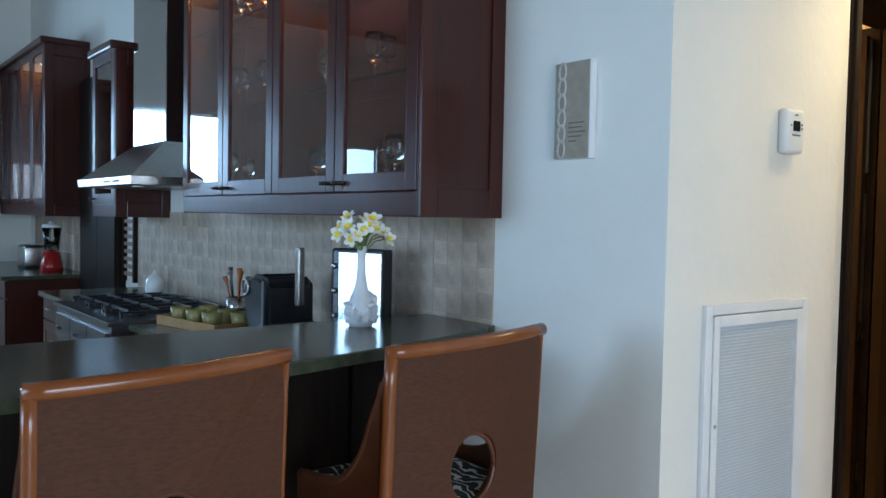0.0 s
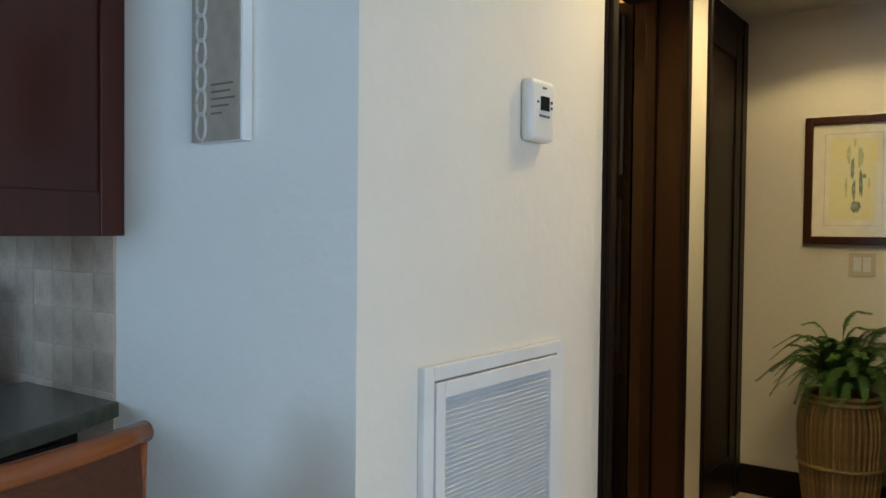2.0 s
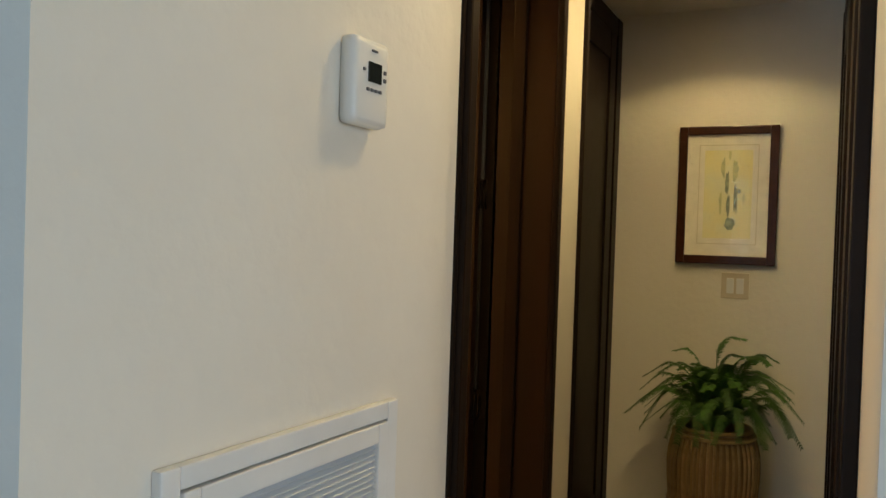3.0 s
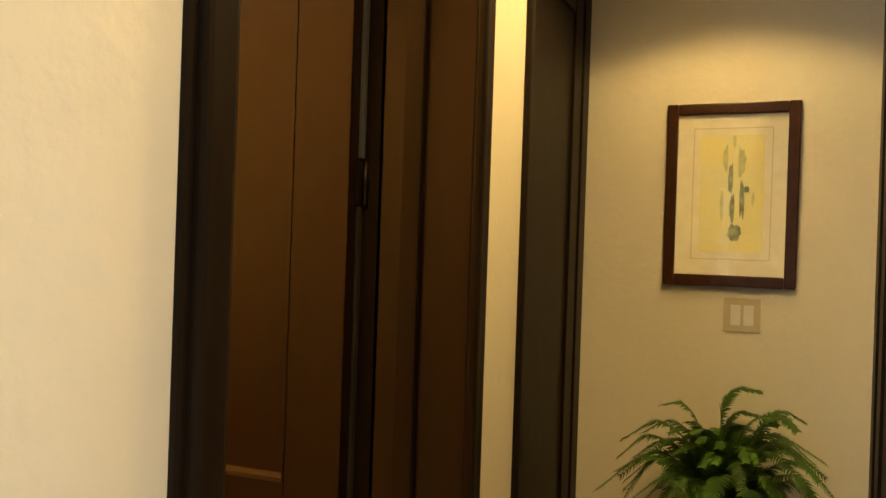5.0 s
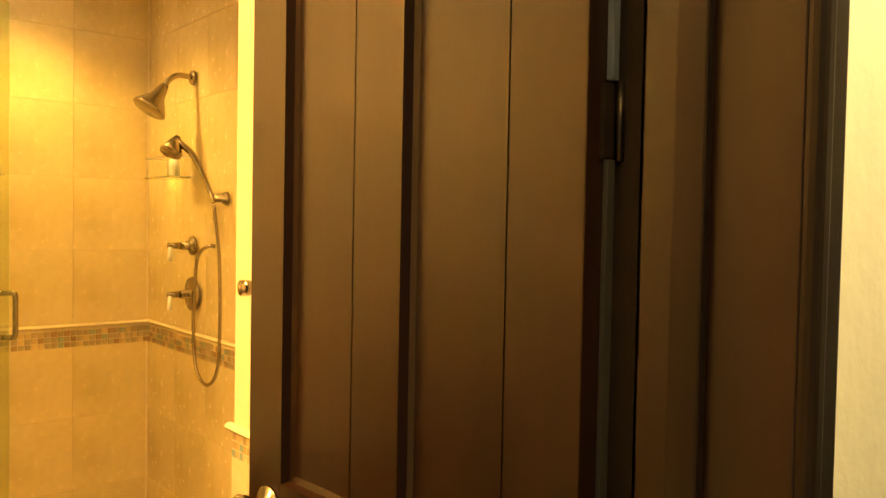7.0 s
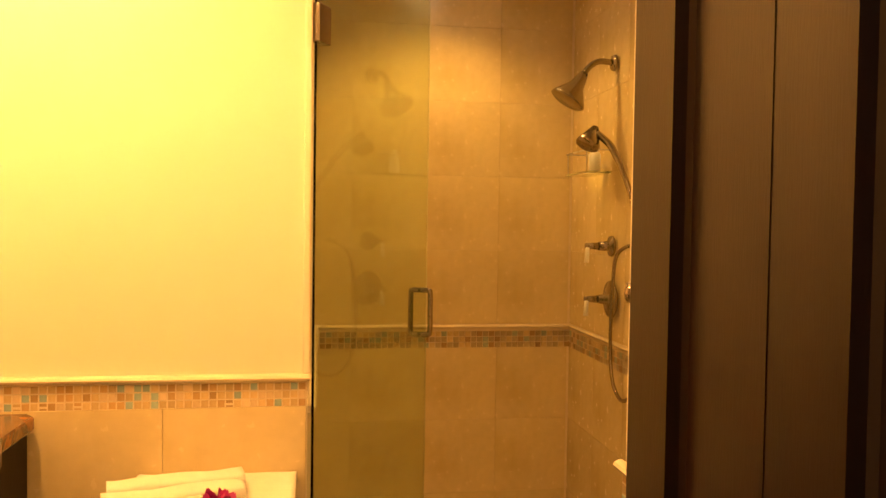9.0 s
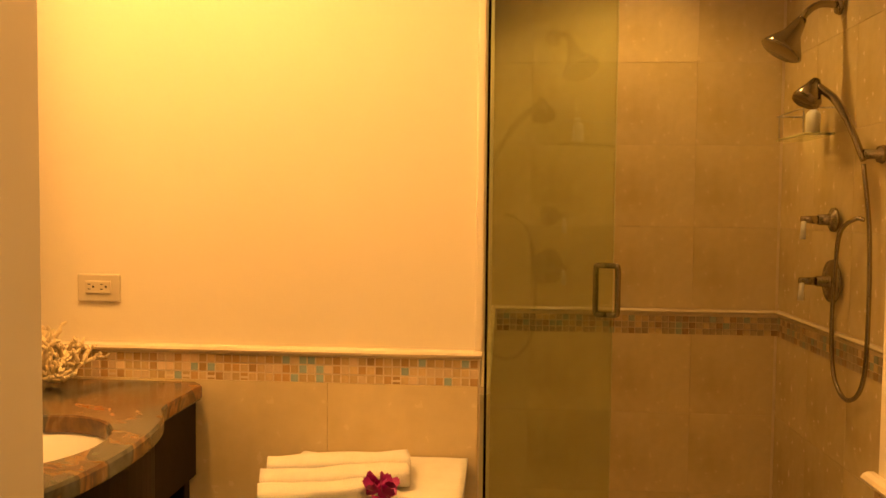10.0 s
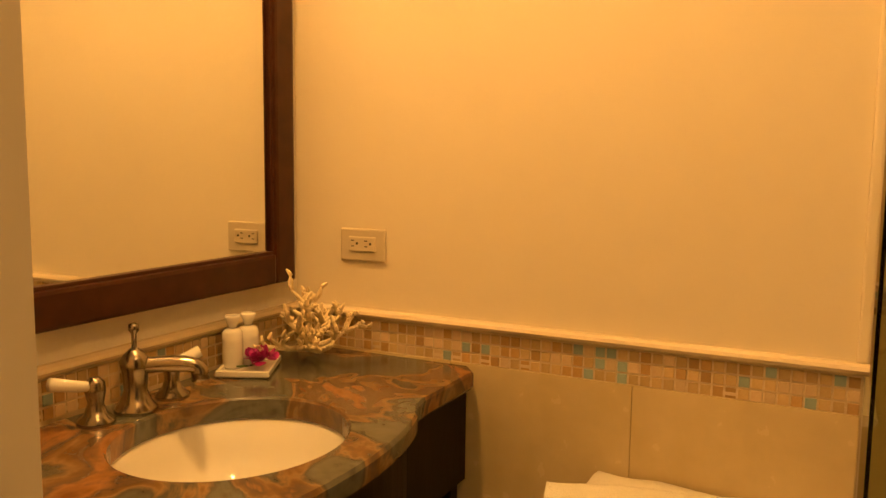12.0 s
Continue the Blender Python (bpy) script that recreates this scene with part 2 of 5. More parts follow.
setting("wall_shower_right", box(2.205, 2.36, 1.222, 3.30, 0, H), BATHWALL)
setting("wall_shower_back", box(1.127, 2.36, 3.215, 3.36, 0, H), BATHWALL)
setting("wall_hall_left", box(1.856, 3.15, 0.209, 0.33, 0, H), PLASTER)
setting("wall_hall_right", box(0.50, 3.15, -0.90, -0.74, 0, H), PLASTER)
setting("wall_hall_end", box(3.15, 3.30, -0.90, 0.33, 0, H), PLASTER, "cream plaster wall at the end of the hall")
setting("ceiling_hall", box(0.0, 3.30, -0.90, 0.33, H, H + 0.1), CEIL)
setting("ceiling_bath", box(0.19, 2.40, 0.18, 3.36, H, H + 0.1), CEIL)
# living room shell behind the camera with two window openings
bm = box(-5.6, -5.4, -4.4, 7.6, 0, 0.4)
box(-5.6, -5.4, -4.4, 7.6, 2.3, 3.6, bm=bm)
box(-5.6, -5.4, -4.4, 0.3, 0.4, 2.3, bm=bm)
box(-5.6, -5.4, 2.9, 7.6, 0.4, 2.3, bm=bm)
setting("wall_living_west", bm, DIMWALL)
bm = box(-5.6, 0.5, -4.6, -4.4, 0, 0.4)
box(-5.6, 0.5, -4.6, -4.4, 2.3, 3.6, bm=bm)
box(-5.6, -3.5, -4.6, -4.4, 0.4, 2.3, bm=bm)
box(-0.9, 0.5, -4.6, -4.4, 0.4, 2.3, bm=bm)
setting("wall_living_south", bm, PLASTER)
setting("wall_living_east", box(0.5, 0.65, -4.4, -0.90, 0, 3.6), PLASTER)
bm = box(-5.4, -4.8, 7.6, 7.75, 0, 3.6)
box(-4.2, -2.75, 7.6, 7.75, 0, 3.6, bm=bm)
box(-1.55, 0.19, 7.6, 7.75, 0, 3.6, bm=bm)
box(-4.8, -4.2, 7.6, 7.75, 0, 1.53, bm=bm)
box(-4.8, -4.2, 7.6, 7.75, 2.17, 3.6, bm=bm)
box(-2.75, -1.55, 7.6, 7.75, 0, 1.56, bm=bm)
box(-2.75, -1.55, 7.6, 7.75, 2.40, 3.6, bm=bm)
setting("wall_kitchen_north", bm, PLASTER)
setting("wall_above_hall", box(0.0, 0.5, -0.90, 0.0, H + 0.1, 3.6), PLASTER)
setting("ceiling_living", box(-5.6, 0.65, -4.6, 7.75, 3.6, 3.7), DIMCEIL)
# ---- bathroom doorway ----
door_frame = tagged(thing("door_frame", "dark stained wooden door frame with moulded casing", "door frame"), kind="structure")
for x0, x1, pr in ((0.875, 0.938, 0.046), (0.886, 0.926, 0.058), (1.604, 1.656, 0.012), (1.597, 1.618, 0.018)):
    part("casing", box(x0, x1, -pr, 0.0, 0, 2.16, 0.006), DARKWOOD, door_frame)
part("head_casing", box(0.938, 1.597, -0.024, 0.0, 2.08, 2.16, 0.005), DARKWOOD, door_frame)
part("jamb", box(0.93, 0.945, 0.0, 0.19, 0, 2.08, 0.002), DARKWOOD, door_frame)
part("jamb", box(1.60, 1.613, 0.0, 0.168, 0, 2.08, 0.002), DOORWOOD, door_frame)
part("jamb_back", box(1.613, 1.657, 0.168, 0.300, 0, 2.08, 0.002), DARKWOOD, door_frame)
part("head_jamb", box(0.945, 1.60, 0.0, 0.19, 2.065, 2.08, 0.002), DARKWOOD, door_frame)
part("door_stop", box(0.945, 0.957, 0.10, 0.14, 0, 2.065, 0.003), DARKWOOD, door_frame)
part("door_stop", box(1.588, 1.60, 0.088, 0.124, 0, 2.065, 0.003), DARKWOOD, door_frame)

# the open leaf: local x along the leaf from the hinge, y through its thickness
DW, DT, DH = 0.673, 0.045, 2.03
door = tagged(thing("door_1", "dark brown panelled wooden bathroom door standing open", "door", pose(1.609, 0.214, 0.012, 0, 0, 93.4)), kind="structure")
S1, S2, S3, S4 = 0.109, 0.297, 0.396, 0.578
for a, b in ((0, S1), (S4, DW)):
    part("stile", box(a, b, 0, DT, 0, DH, 0.002), DOORWOOD, door)
for a, b in ((0, 0.22), (0.78, 0.909), (DH - 0.11, DH)):
    part("rail", box(S1, S4, 0, DT, a, b), DOORWOOD, door)


def bevel_frame(x0, x1, z0, z1, y_out, y_in, w=0.016):
    """A moulding round a sunk panel: a raised lip, then a slope down to the panel."""
    bm = bmesh.new()
    steps = ((0.0, y_out), (0.004, y_out), (0.007, y_out + (y_in - y_out) * 0.8), (w, y_in))
    loops = [[bm.verts.new((x0 + i if p[0] else x1 - i, y, z0 + i if p[1] else z1 - i)) for p in ((1, 1), (0, 1), (0, 0), (1, 0))] for i, y in steps]
    for u, v in zip(loops, loops[1:]):
        for k in range(4):
            bm.faces.new((u[k], u[(k + 1) % 4], v[(k + 1) % 4], v[k]))
    bmesh.ops.recalc_face_normals(bm, faces=bm.faces[:])
    if bm.faces[0].normal.y * (y_out - y_in) < 0:
        bmesh.ops.reverse_faces(bm, faces=bm.faces[:])
    return bm


for a, b in ((0.22, 0.78), (0.909, DH - 0.11)):
    part("mullion", box(S2, S3, 0, DT, a, b), DOORWOOD, door)
    for p0, p1 in ((S1, S2), (S3, S4)):
        part("panel", box(p0, p1, 0.018, DT - 0.018, a, b), DOORWOOD, door)
        part("moulding", bevel_frame(p0, p1, a, b, DT + 0.001, DT - 0.0178), DOORWOOD, door)
        part("moulding", bevel_frame(p0, p1, a, b, -0.001, 0.0178), DOORWOOD, door)
KNOB = [(0, 0), (0.031, 0), (0.031, 0.006), (0.011, 0.010), (0.010, 0.032), (0.024, 0.040), (0.028, 0.052), (0.022, 0.064), (0, 0.067)]
part("knob", lathe(KNOB, 20, None, pose(DW - 0.066, DT, 0.872, -90, 0, 0)), NICKEL, door, "brushed nickel door knob", True)
part("knob", lathe(KNOB, 20, None, pose(DW - 0.066, 0, 0.872, 90, 0, 0)), NICKEL, door, "brushed nickel door knob", True)
for z0 in (0.22, 0.80, 1.401):
    hg = part("hinge", box(-0.006, 0.004, 0.004, DT - 0.022, z0, z0 + 0.080, 0.002), DARKWOOD, door, "dark painted hinge")
    part("pin", tube([(-0.008, -0.002, z0 - 0.002), (-0.008, -0.002, z0 + 0.082)], 0.006, 10), BRONZE, hg, "", True)

# hinge edge: bluish daylight is coloured into the upper strip, the lower is brown
EDGEDAY = pbr("daylit_edge_band", (0.085, 0.09, 0.105), (0.065, 0.07, 0.085), 8, 0.5)
EDGEBROWN = pbr("brown_edge_band", (0.032, 0.026, 0.020), (0.024, 0.019, 0.015), 8, 0.6)
part("edge_strip", box(-0.009, -0.0005, 0.003, 0.014, 1.484, DH - 0.01, 0.001), EDGEDAY, door, "unpainted door edge with bluish daylight in its colour")
part("edge_strip", box(-0.007, -0.0005, 0.003, 0.016, 0.884, 1.400, 0.001), EDGEBROWN, door, "brown lower strip of the door edge")

# hall: trim at the wall's end, doors on both sides beyond it
setting("trim", box(1.852, 1.880, -0.012, 0.209, 0, H, 0.006), DARKWOOD, "dark stained corner casing")


def closed_door(name, x0, x1, y, s, top, label):
    ob = tagged(thing(name, label, "door"), kind="structure")
    n = max(1, round((x1 - x0) / 0.75))
    for a in (x0, x1 - 0.08):
        part("casing", box(a, a + 0.08, y, y + s * 0.025, 0, top, 0.004), DARKWOOD, ob)
    part("head_casing", box(x0, x1, y, y + s * 0.022, top - 0.08, top, 0.004), DARKWOOD, ob)
    w = (x1 - x0 - 0.16) / n
    for i in range(n):
        a = x0 + 0.08 + i * w
        lf = part("leaf", box(a + 0.002, a + w - 0.002, y, y + s * 0.008, 0.01, top - 0.08, 0.002), DARKWOOD, ob)
        for b0, b1, c0, c1 in ((a, a + 0.1, 0.01, top - 0.08), (a + w - 0.1, a + w, 0.01, top - 0.08), (a + 0.1, a + w - 0.1, 0.01, 0.22), (a + 0.1, a + w - 0.1, top - 0.2, top - 0.08)):
            part("frame", box(b0 + 0.003, b1 - 0.003, y + s * 0.006, y + s * 0.018, c0, c1, 0.003), DARKWOOD, lf)


closed_door("door_2", 2.20, 3.135, 0.209, -1, 2.33, "dark stained closed door beside the picture wall")
closed_door("door_3", 0.95, 3.135, -0.74, 1, 2.28, "dark stained closet doors along the hall")
setting("baseboard", box(3.134, 3.15, -0.72, 0.19, 0, 0.145, 0.004), DARKWOOD, "dark stained baseboard")
setting("baseboard", box(0.006, 0.868, -0.014, 0, 0, 0.12, 0.004, None, pose(0, 0, 0, 0, 0, -2.61)), DARKWOOD, "dark stained baseboard")

# ---- hall things ----
th = thing("thermostat", "white plastic wall thermostat with a small dark display", "thermostat", pose(0.534, -0.0242, 1.557, 0, 0, -2.61))
part("body", box(-0.047, 0.049, -0.030, 0, -0.066, 0.066, 0.012), WHITEPLASTIC, th, "", True)
SCREEN = pbr("dark_display", (0.02, 0.025, 0.022), None, 10, 0.15)
INK = pbr("grey_print", (0.12, 0.12, 0.13), None, 10, 0.6)
part("display", box(-0.012, 0.022, -0.0325, -0.029, 0.0, 0.030), SCREEN, th, "dark display")
for i in range(4):
    part("button", box(-0.016 + i * 0.011, -0.009 + i * 0.011, -0.0325, -0.029, -0.014, -0.009, 0.001), INK, th)
for zz in (0.020, 0.008):
    part("button", box(0.030, 0.036, -0.0325, -0.029, zz - 0.003, zz + 0.003, 0.001), INK, th)
part("button", box(-0.026, -0.021, -0.0325, -0.029, 0.014, 0.019, 0.001), INK, th)
part("print_bar", box(-0.004, 0.010, -0.0325, -0.029, 0.046, 0.049), INK, th)

grille = thing("return_air_grille", "white return air grille with fine horizontal louvres", "grille", pose(0, 0, 0, 0, 0, -2.61))
X0, X1, Z0, Z1 = 0.158, 0.664, 0.34, 1.057
for nm, a, b, c, d in (("frame_side", X0, X0 + 0.03, Z0, Z1), ("frame_side", X1 - 0.03, X1, Z0, Z1), ("frame_top", X0 + 0.03, X1 - 0.03, Z1 - 0.028, Z1), ("frame_bottom", X0 + 0.03, X1 - 0.03, Z0, Z0 + 0.028)):
    part(nm, box(a, b, -0.016, 0, c, d, 0.003), WHITE, grille)
panel = part("door_panel", box(X0 + 0.058, X1 - 0.058, -0.004, 0, Z0 + 0.06, Z1 - 0.06), WHITE, grille)
for a, b, c, d in ((X0 + 0.033, X0 + 0.06, Z0 + 0.031, Z1 - 0.031), (X1 - 0.06, X1 - 0.033, Z0 + 0.031, Z1 - 0.031), (X0 + 0.06, X1 - 0.06, Z1 - 0.062, Z1 - 0.031), (X0 + 0.06, X1 - 0.06, Z0 + 0.031, Z0 + 0.062)):
    part("inner_frame", box(a, b, -0.019, -0.002, c, d, 0.003), WHITE, grille)
LOUVRE = pbr("grey_white_louvre", (0.62, 0.66, 0.70), (0.58, 0.62, 0.66), 8, 0.45, wear=0.02)
lv = mesh_of("louvre", box(X0 + 0.062, X1 - 0.062, -0.0055, 0.0055, -0.001, 0.001, 0, None, None), LOUVRE)
zz = Z0 + 0.07
while zz < Z1 - 0.066:
    ob = new("louvre", lv)
    ob.parent = grille
    ob.matrix_basis = Matrix.Translation((0, -0.010, zz)) @ pose(0, 0, 0, 38, 0, 0)
    zz += 0.0095
for zq in (0.72,):
    part("latch", lathe([(0, 0), (0.006, 0), (0.005, 0.004), (0, 0.005)], 12, None, pose(X0 + 0.046, -0.019, zq, 90, 0, 0)), STEEL, grille, "small steel latch", True)

LINEN = pbr("linen_canvas", (0.36, 0.30, 0.23), (0.30, 0.25, 0.19), 30, 0.85, bump=0.4, bump_scale=300)
ORNAMENT = pbr("plaster_ornament", (0.55, 0.52, 0.47), (0.42, 0.39, 0.35), 40, 0.7, bump=0.3)
TEXTINK = pbr("brown_ink", (0.16, 0.12, 0.09), None, 20, 0.8)
canvas = thing("wall_plaque", "tan linen plaque with a raised chain ornament and lettering", "wall art")
part("panel", box(-0.022, -0.0, 0.250, 0.387, 1.459, 1.738, 0.001), WHITE, canvas, "white painted panel edge")
part("linen_face", box(-0.026, -0.0215, 0.256, 0.386, 1.460, 1.737, 0.001), LINEN, canvas)
for i in range(6):
    cz = 1.487 + i * 0.045
    pts = [(-0.027, 0.357 + 0.013 * math.cos(a), cz + 0.025 * math.sin(a)) for a in [k * math.pi / 8 for k in range(17)]]
    part("chain_link", tube(pts, 0.0035, 6), ORNAMENT, canvas, "grey raised ornament link", True)
for i in range(5):
    w = (0.06, 0.052, 0.064, 0.048, 0.03)[i]
    part("text_line", box(-0.0268, -0.0258, 0.330 - w, 0.330, 1.560 - i * 0.013, 1.5635 - i * 0.013), TEXTINK, canvas, "unreadable brown lettering")

pic = thing("framed_picture", "abstract botanical print in a dark brown wooden frame", "picture")
FRAMEWOOD = pbr("mahogany_frame", (0.060, 0.019, 0.008), (0.036, 0.011, 0.005), 8, 0.34, stretch=(1, 4, 4), coat=0.05, spec=0.25)
PAPER = pbr("mat_board", (0.80, 0.77, 0.68), None, 20, 0.8, wear=0.02)
CREAMMAT = pbr("mat_bevel", (0.60, 0.55, 0.42), None, 20, 0.8, wear=0.02)
PRINT = pbr("yellow_print", (0.76, 0.69, 0.34), (0.70, 0.70, 0.50), 9, 0.8)
GREYBLUE = pbr("grey_blue_ink", (0.34, 0.38, 0.27), (0.17, 0.21, 0.17), 40, 0.8, sharp=(0.40, 0.62), wear=0.2)
PALEINK = pbr("pale_green_ink", (0.56, 0.56, 0.30), (0.44, 0.48, 0.30), 40, 0.8, sharp=(0.4, 0.6))
PY0, PY1, PZ0, PZ1, FW = -0.495, -0.086, 1.250, 1.846, 0.036
for nm, a, b, c, d in (("frame_side", PY0, PY0 + FW, PZ0, PZ1), ("frame_side", PY1 - FW, PY1, PZ0, PZ1), ("frame_top", PY0 + FW, PY1 - FW, PZ1 - FW, PZ1), ("frame_bottom", PY0 + FW, PY1 - FW, PZ0, PZ0 + FW)):
    part(nm, box(3.121, 3.15, a, b, c, d, 0.005), FRAMEWOOD, pic)
part("mat", box(3.136, 3.142, PY0 + 0.03, PY1 - 0.03, PZ0 + 0.03, PZ1 - 0.03), PAPER, pic, "cream mat board")
for a, b, c, d in ((-0.416, -0.413, 1.336, 1.766), (-0.175, -0.172, 1.336, 1.766), (-0.413, -0.175, 1.336, 1.339), (-0.413, -0.175, 1.763, 1.766)):
    part("mat_line", box(3.1345, 3.1362, a, b, c, d), CREAMMAT, pic, "fine line round the print")
part("print", box(3.1345, 3.1355, -0.392, -0.196, 1.362, 1.742), PRINT, pic, "yellow abstract print")
for cy, cz, ry, rz_, tl, ink in ((-0.305, 1.425, 0.020, 0.028, 0, GREYBLUE), (-0.300, 1.505, 0.011, 0.045, 8, GREYBLUE), (-0.322, 1.54, 0.012, 0.055, -14, GREYBLUE), (-0.345, 1.565, 0.016, 0.010, 20, GREYBLUE), (-0.292, 1.60, 0.010, 0.050, 5, GREYBLUE), (-0.268, 1.52, 0.009, 0.050, 16, PALEINK), (-0.315, 1.655, 0.022, 0.045, -18, PALEINK), (-0.278, 1.665, 0.014, 0.045, 14, PALEINK), (-0.36, 1.535, 0.004, 0.022, 0, PALEINK), (-0.332, 1.50, 0.005, 0.03, 25, GREYBLUE), (-0.30, 1.72, 0.006, 0.022, 6, PALEINK)):
    blot = lathe([(0, 0), (1, 0), (0, 0.0006)], 26)
    for v in blot.verts:
        v.co.xy *= 1 + 0.35 * noise.noise(Vector((v.co.x * 2.5, v.co.y * 2.5, cz * 40)))
    blot.transform(pose(3.1342, cy, cz, tl, -90, 0) @ Matrix.Diagonal((rz_, ry, 1, 1)))
    part("brush_mark", blot, ink, pic)
gp = part("glazing", box(3.129, 3.131, PY0 + 0.03, PY1 - 0.03, PZ0 + 0.03, PZ1 - 0.03), clear_glass("picture_glass", (1, 1, 1), 0.0, 1.12), pic, "clear picture glass")
gp.visible_shadow = False

sw = thing("light_switch", "double rocker light switch in a cream plate", "light switch")
CREAMPL = pbr("cream_plastic", (0.62, 0.55, 0.42), (0.58, 0.51, 0.39), 8, 0.4, wear=0.02)
part("plate", box(3.144, 3.15, -0.395, -0.281, 1.103, 1.214, 0.003), CREAMPL, sw)
for cy in (-0.358, -0.318):
    part("rocker", box(3.140, 3.145, cy - 0.015, cy + 0.015, 1.125, 1.191, 0.002), WHITEPLASTIC, sw, "white rocker")

# fern in a tall woven basket
BASKET = pbr("woven_basket", (0.30, 0.19, 0.075), (0.14, 0.08, 0.03), 30, 0.75, stretch=(1, 1, 0.15), bump=0.6, bump_scale=90)
BCANE = pbr("basket_cane", (0.36, 0.24, 0.10), (0.20, 0.12, 0.05), 20, 0.6, rand=0.25)
basket = thing("planter_basket", "tall woven cane basket planter on the floor", "planter", pose(2.87, -0.305, 0))
prof = [(0.0, 0.0), (0.115, 0.0), (0.125, 0.02), (0.150, 0.20), (0.168, 0.40), (0.166, 0.50), (0.150, 0.57), (0.138, 0.60), (0.128, 0.60), (0.138, 0.56), (0.14, 0.50), (0.0, 0.50)]
part("body", lathe(prof, 40), BASKET, basket, "", True)
stake = mesh_of("stake", tube(curve_points([(0.128, 0, 0.01), (0.155, 0, 0.20), (0.173, 0, 0.40), (0.171, 0, 0.50), (0.154, 0, 0.575)], 3), 0.0062, 5), BCANE, True)
for i in range(44):
    ob = new("stake", stake)
    ob.parent = basket
    ob.matrix_basis = pose(0, 0, 0, 0, 0, i * 360 / 44)
for zq, rq in ((0.05, 0.136), (0.30, 0.169), (0.575, 0.156), (0.60, 0.142)):
    part("band", tube([(rq * math.cos(a), rq * math.sin(a), zq) for a in [k * math.pi / 18 for k in range(37)]], 0.009, 6), BCANE, basket, "", True)

FERN = pbr("fern_green", (0.075, 0.185, 0.022), (0.034, 0.10, 0.013), 18, 0.6, rand=0.3, wear=0.2)
fern = thing("fern_plant", "lush green artificial fern in the basket", "plant", pose(2.87, -0.305, 0.52))


def frond(length, lift, droop, width, seed):
    rng = random.Random(seed)
    bm = bmesh.new()
    pts = curve_points([(0, 0, 0), (length * 0.28, rng.uniform(-.02, .02), lift * 0.75), (length * 0.62, rng.uniform(-.03, .03), lift), (length, rng.uniform(-.04, .04), lift - droop)], 9)
    tube(pts, [0.0028 * (1 - 0.7 * k / len(pts)) for k in range(len(pts))], 4, bm)
    for i in range(3, len(pts) - 1):
        p, d = pts[i], (pts[i + 1] - pts[i - 1]).normalized()
        side = d.cross(Vector((0, 0, 1))).normalized()
        f = i / len(pts)
        w = width * math.sin(min(1.0, f * 1.15) ** 0.6 * math.pi * 0.93) + 0.012
        for q in (0.0, 0.5):
            o = p + (pts[i + 1] - p) * q
            for sg in (-1, 1):
                tip = o + side * sg * w * rng.uniform(0.85, 1.1) + d * w * 0.55 + Vector((0, 0, -w * 0.28 * rng.uniform(0.5, 1.3)))
                mid = (o + tip) / 2 + Vector((0, 0, 0.004))
                a = d * 0.0036
                v = [bm.verts.new(c) for c in (o - a, o + a, mid + a * 0.95, tip, mid - a * 0.95)]
                bm.faces.new((v[0], v[1], v[2], v[4]))
                bm.faces.new((v[4], v[2], v[3]))
    return bm


rng = random.Random(5)
kinds = [mesh_of("frond", frond(l, li, dr, w, k), FERN) for k, (l, li, dr, w) in enumerate(((0.33, 0.21, 0.12, 0.060), (0.29, 0.27, 0.08, 0.056), (0.35, 0.15, 0.15, 0.060), (0.20, 0.36, 0.02, 0.046), (0.31, 0.17, 0.19, 0.058)))]
for i in range(84):
    ob = new("frond", kinds[i % 5 if i > 5 else 3])
    ob.parent = fern
    s = rng.uniform(0.74, 0.95)
    ang = i * 137.5 + rng.uniform(-15, 15)
    if -60 < (ang + 180) % 360 - 180 < 60:
        s *= 0.72
    if abs((ang % 360) - 180) < 55:
        s *= 0.80
    ob.matrix_basis = pose(0.03 * math.cos(radians(ang)), 0.03 * math.sin(radians(ang)), 0.06 + 0.02 * rng.random(), 0, rng.uniform(-22, 8), ang) @ Matrix.Scale(s, 4)
part("soil", lathe([(0, 0.0), (0.136, 0.0), (0.12, 0.02), (0, 0.035)], 20), pbr("dark_soil", (0.03, 0.02, 0.012), None, 40, 0.9), fern, "dark soil")

# ---- bathroom: wall finish ----
RAIL = pbr("marble_bullnose", (0.74, 0.64, 0.48), (0.66, 0.56, 0.42), 6, 0.25, detail=7)
RZ = 0.972


def rail_prof(x0, y0, x1, y1, nx, ny, z, name="trim"):
    """A bullnose moulding along a wall from one point to the other; n is the wall's outward side."""
    bm = bmesh.new()
    sec = [(0, 0), (0.008, 0), (0.014, -0.003), (0.017, -0.008), (0.014, -0.013), (0.008, -0.016), (0, -0.016)]
    ends = []
    for px_, py_ in ((x0, y0), (x1, y1)):
        ends.append([bm.verts.new((px_ + nx * a, py_ + ny * a, z + b)) for a, b in sec])
    n = len(sec)
    for i in range(n):
        bm.faces.new((ends[0][i], ends[0][(i + 1) % n], ends[1][(i + 1) % n], ends[1][i]))
    bm.faces.new(ends[0])
    bm.faces.new(ends[1][::-1])
    bmesh.ops.recalc_face_normals(bm, faces=bm.faces[:])
    return setting(name, bm, RAIL, "polished cream marble rail")


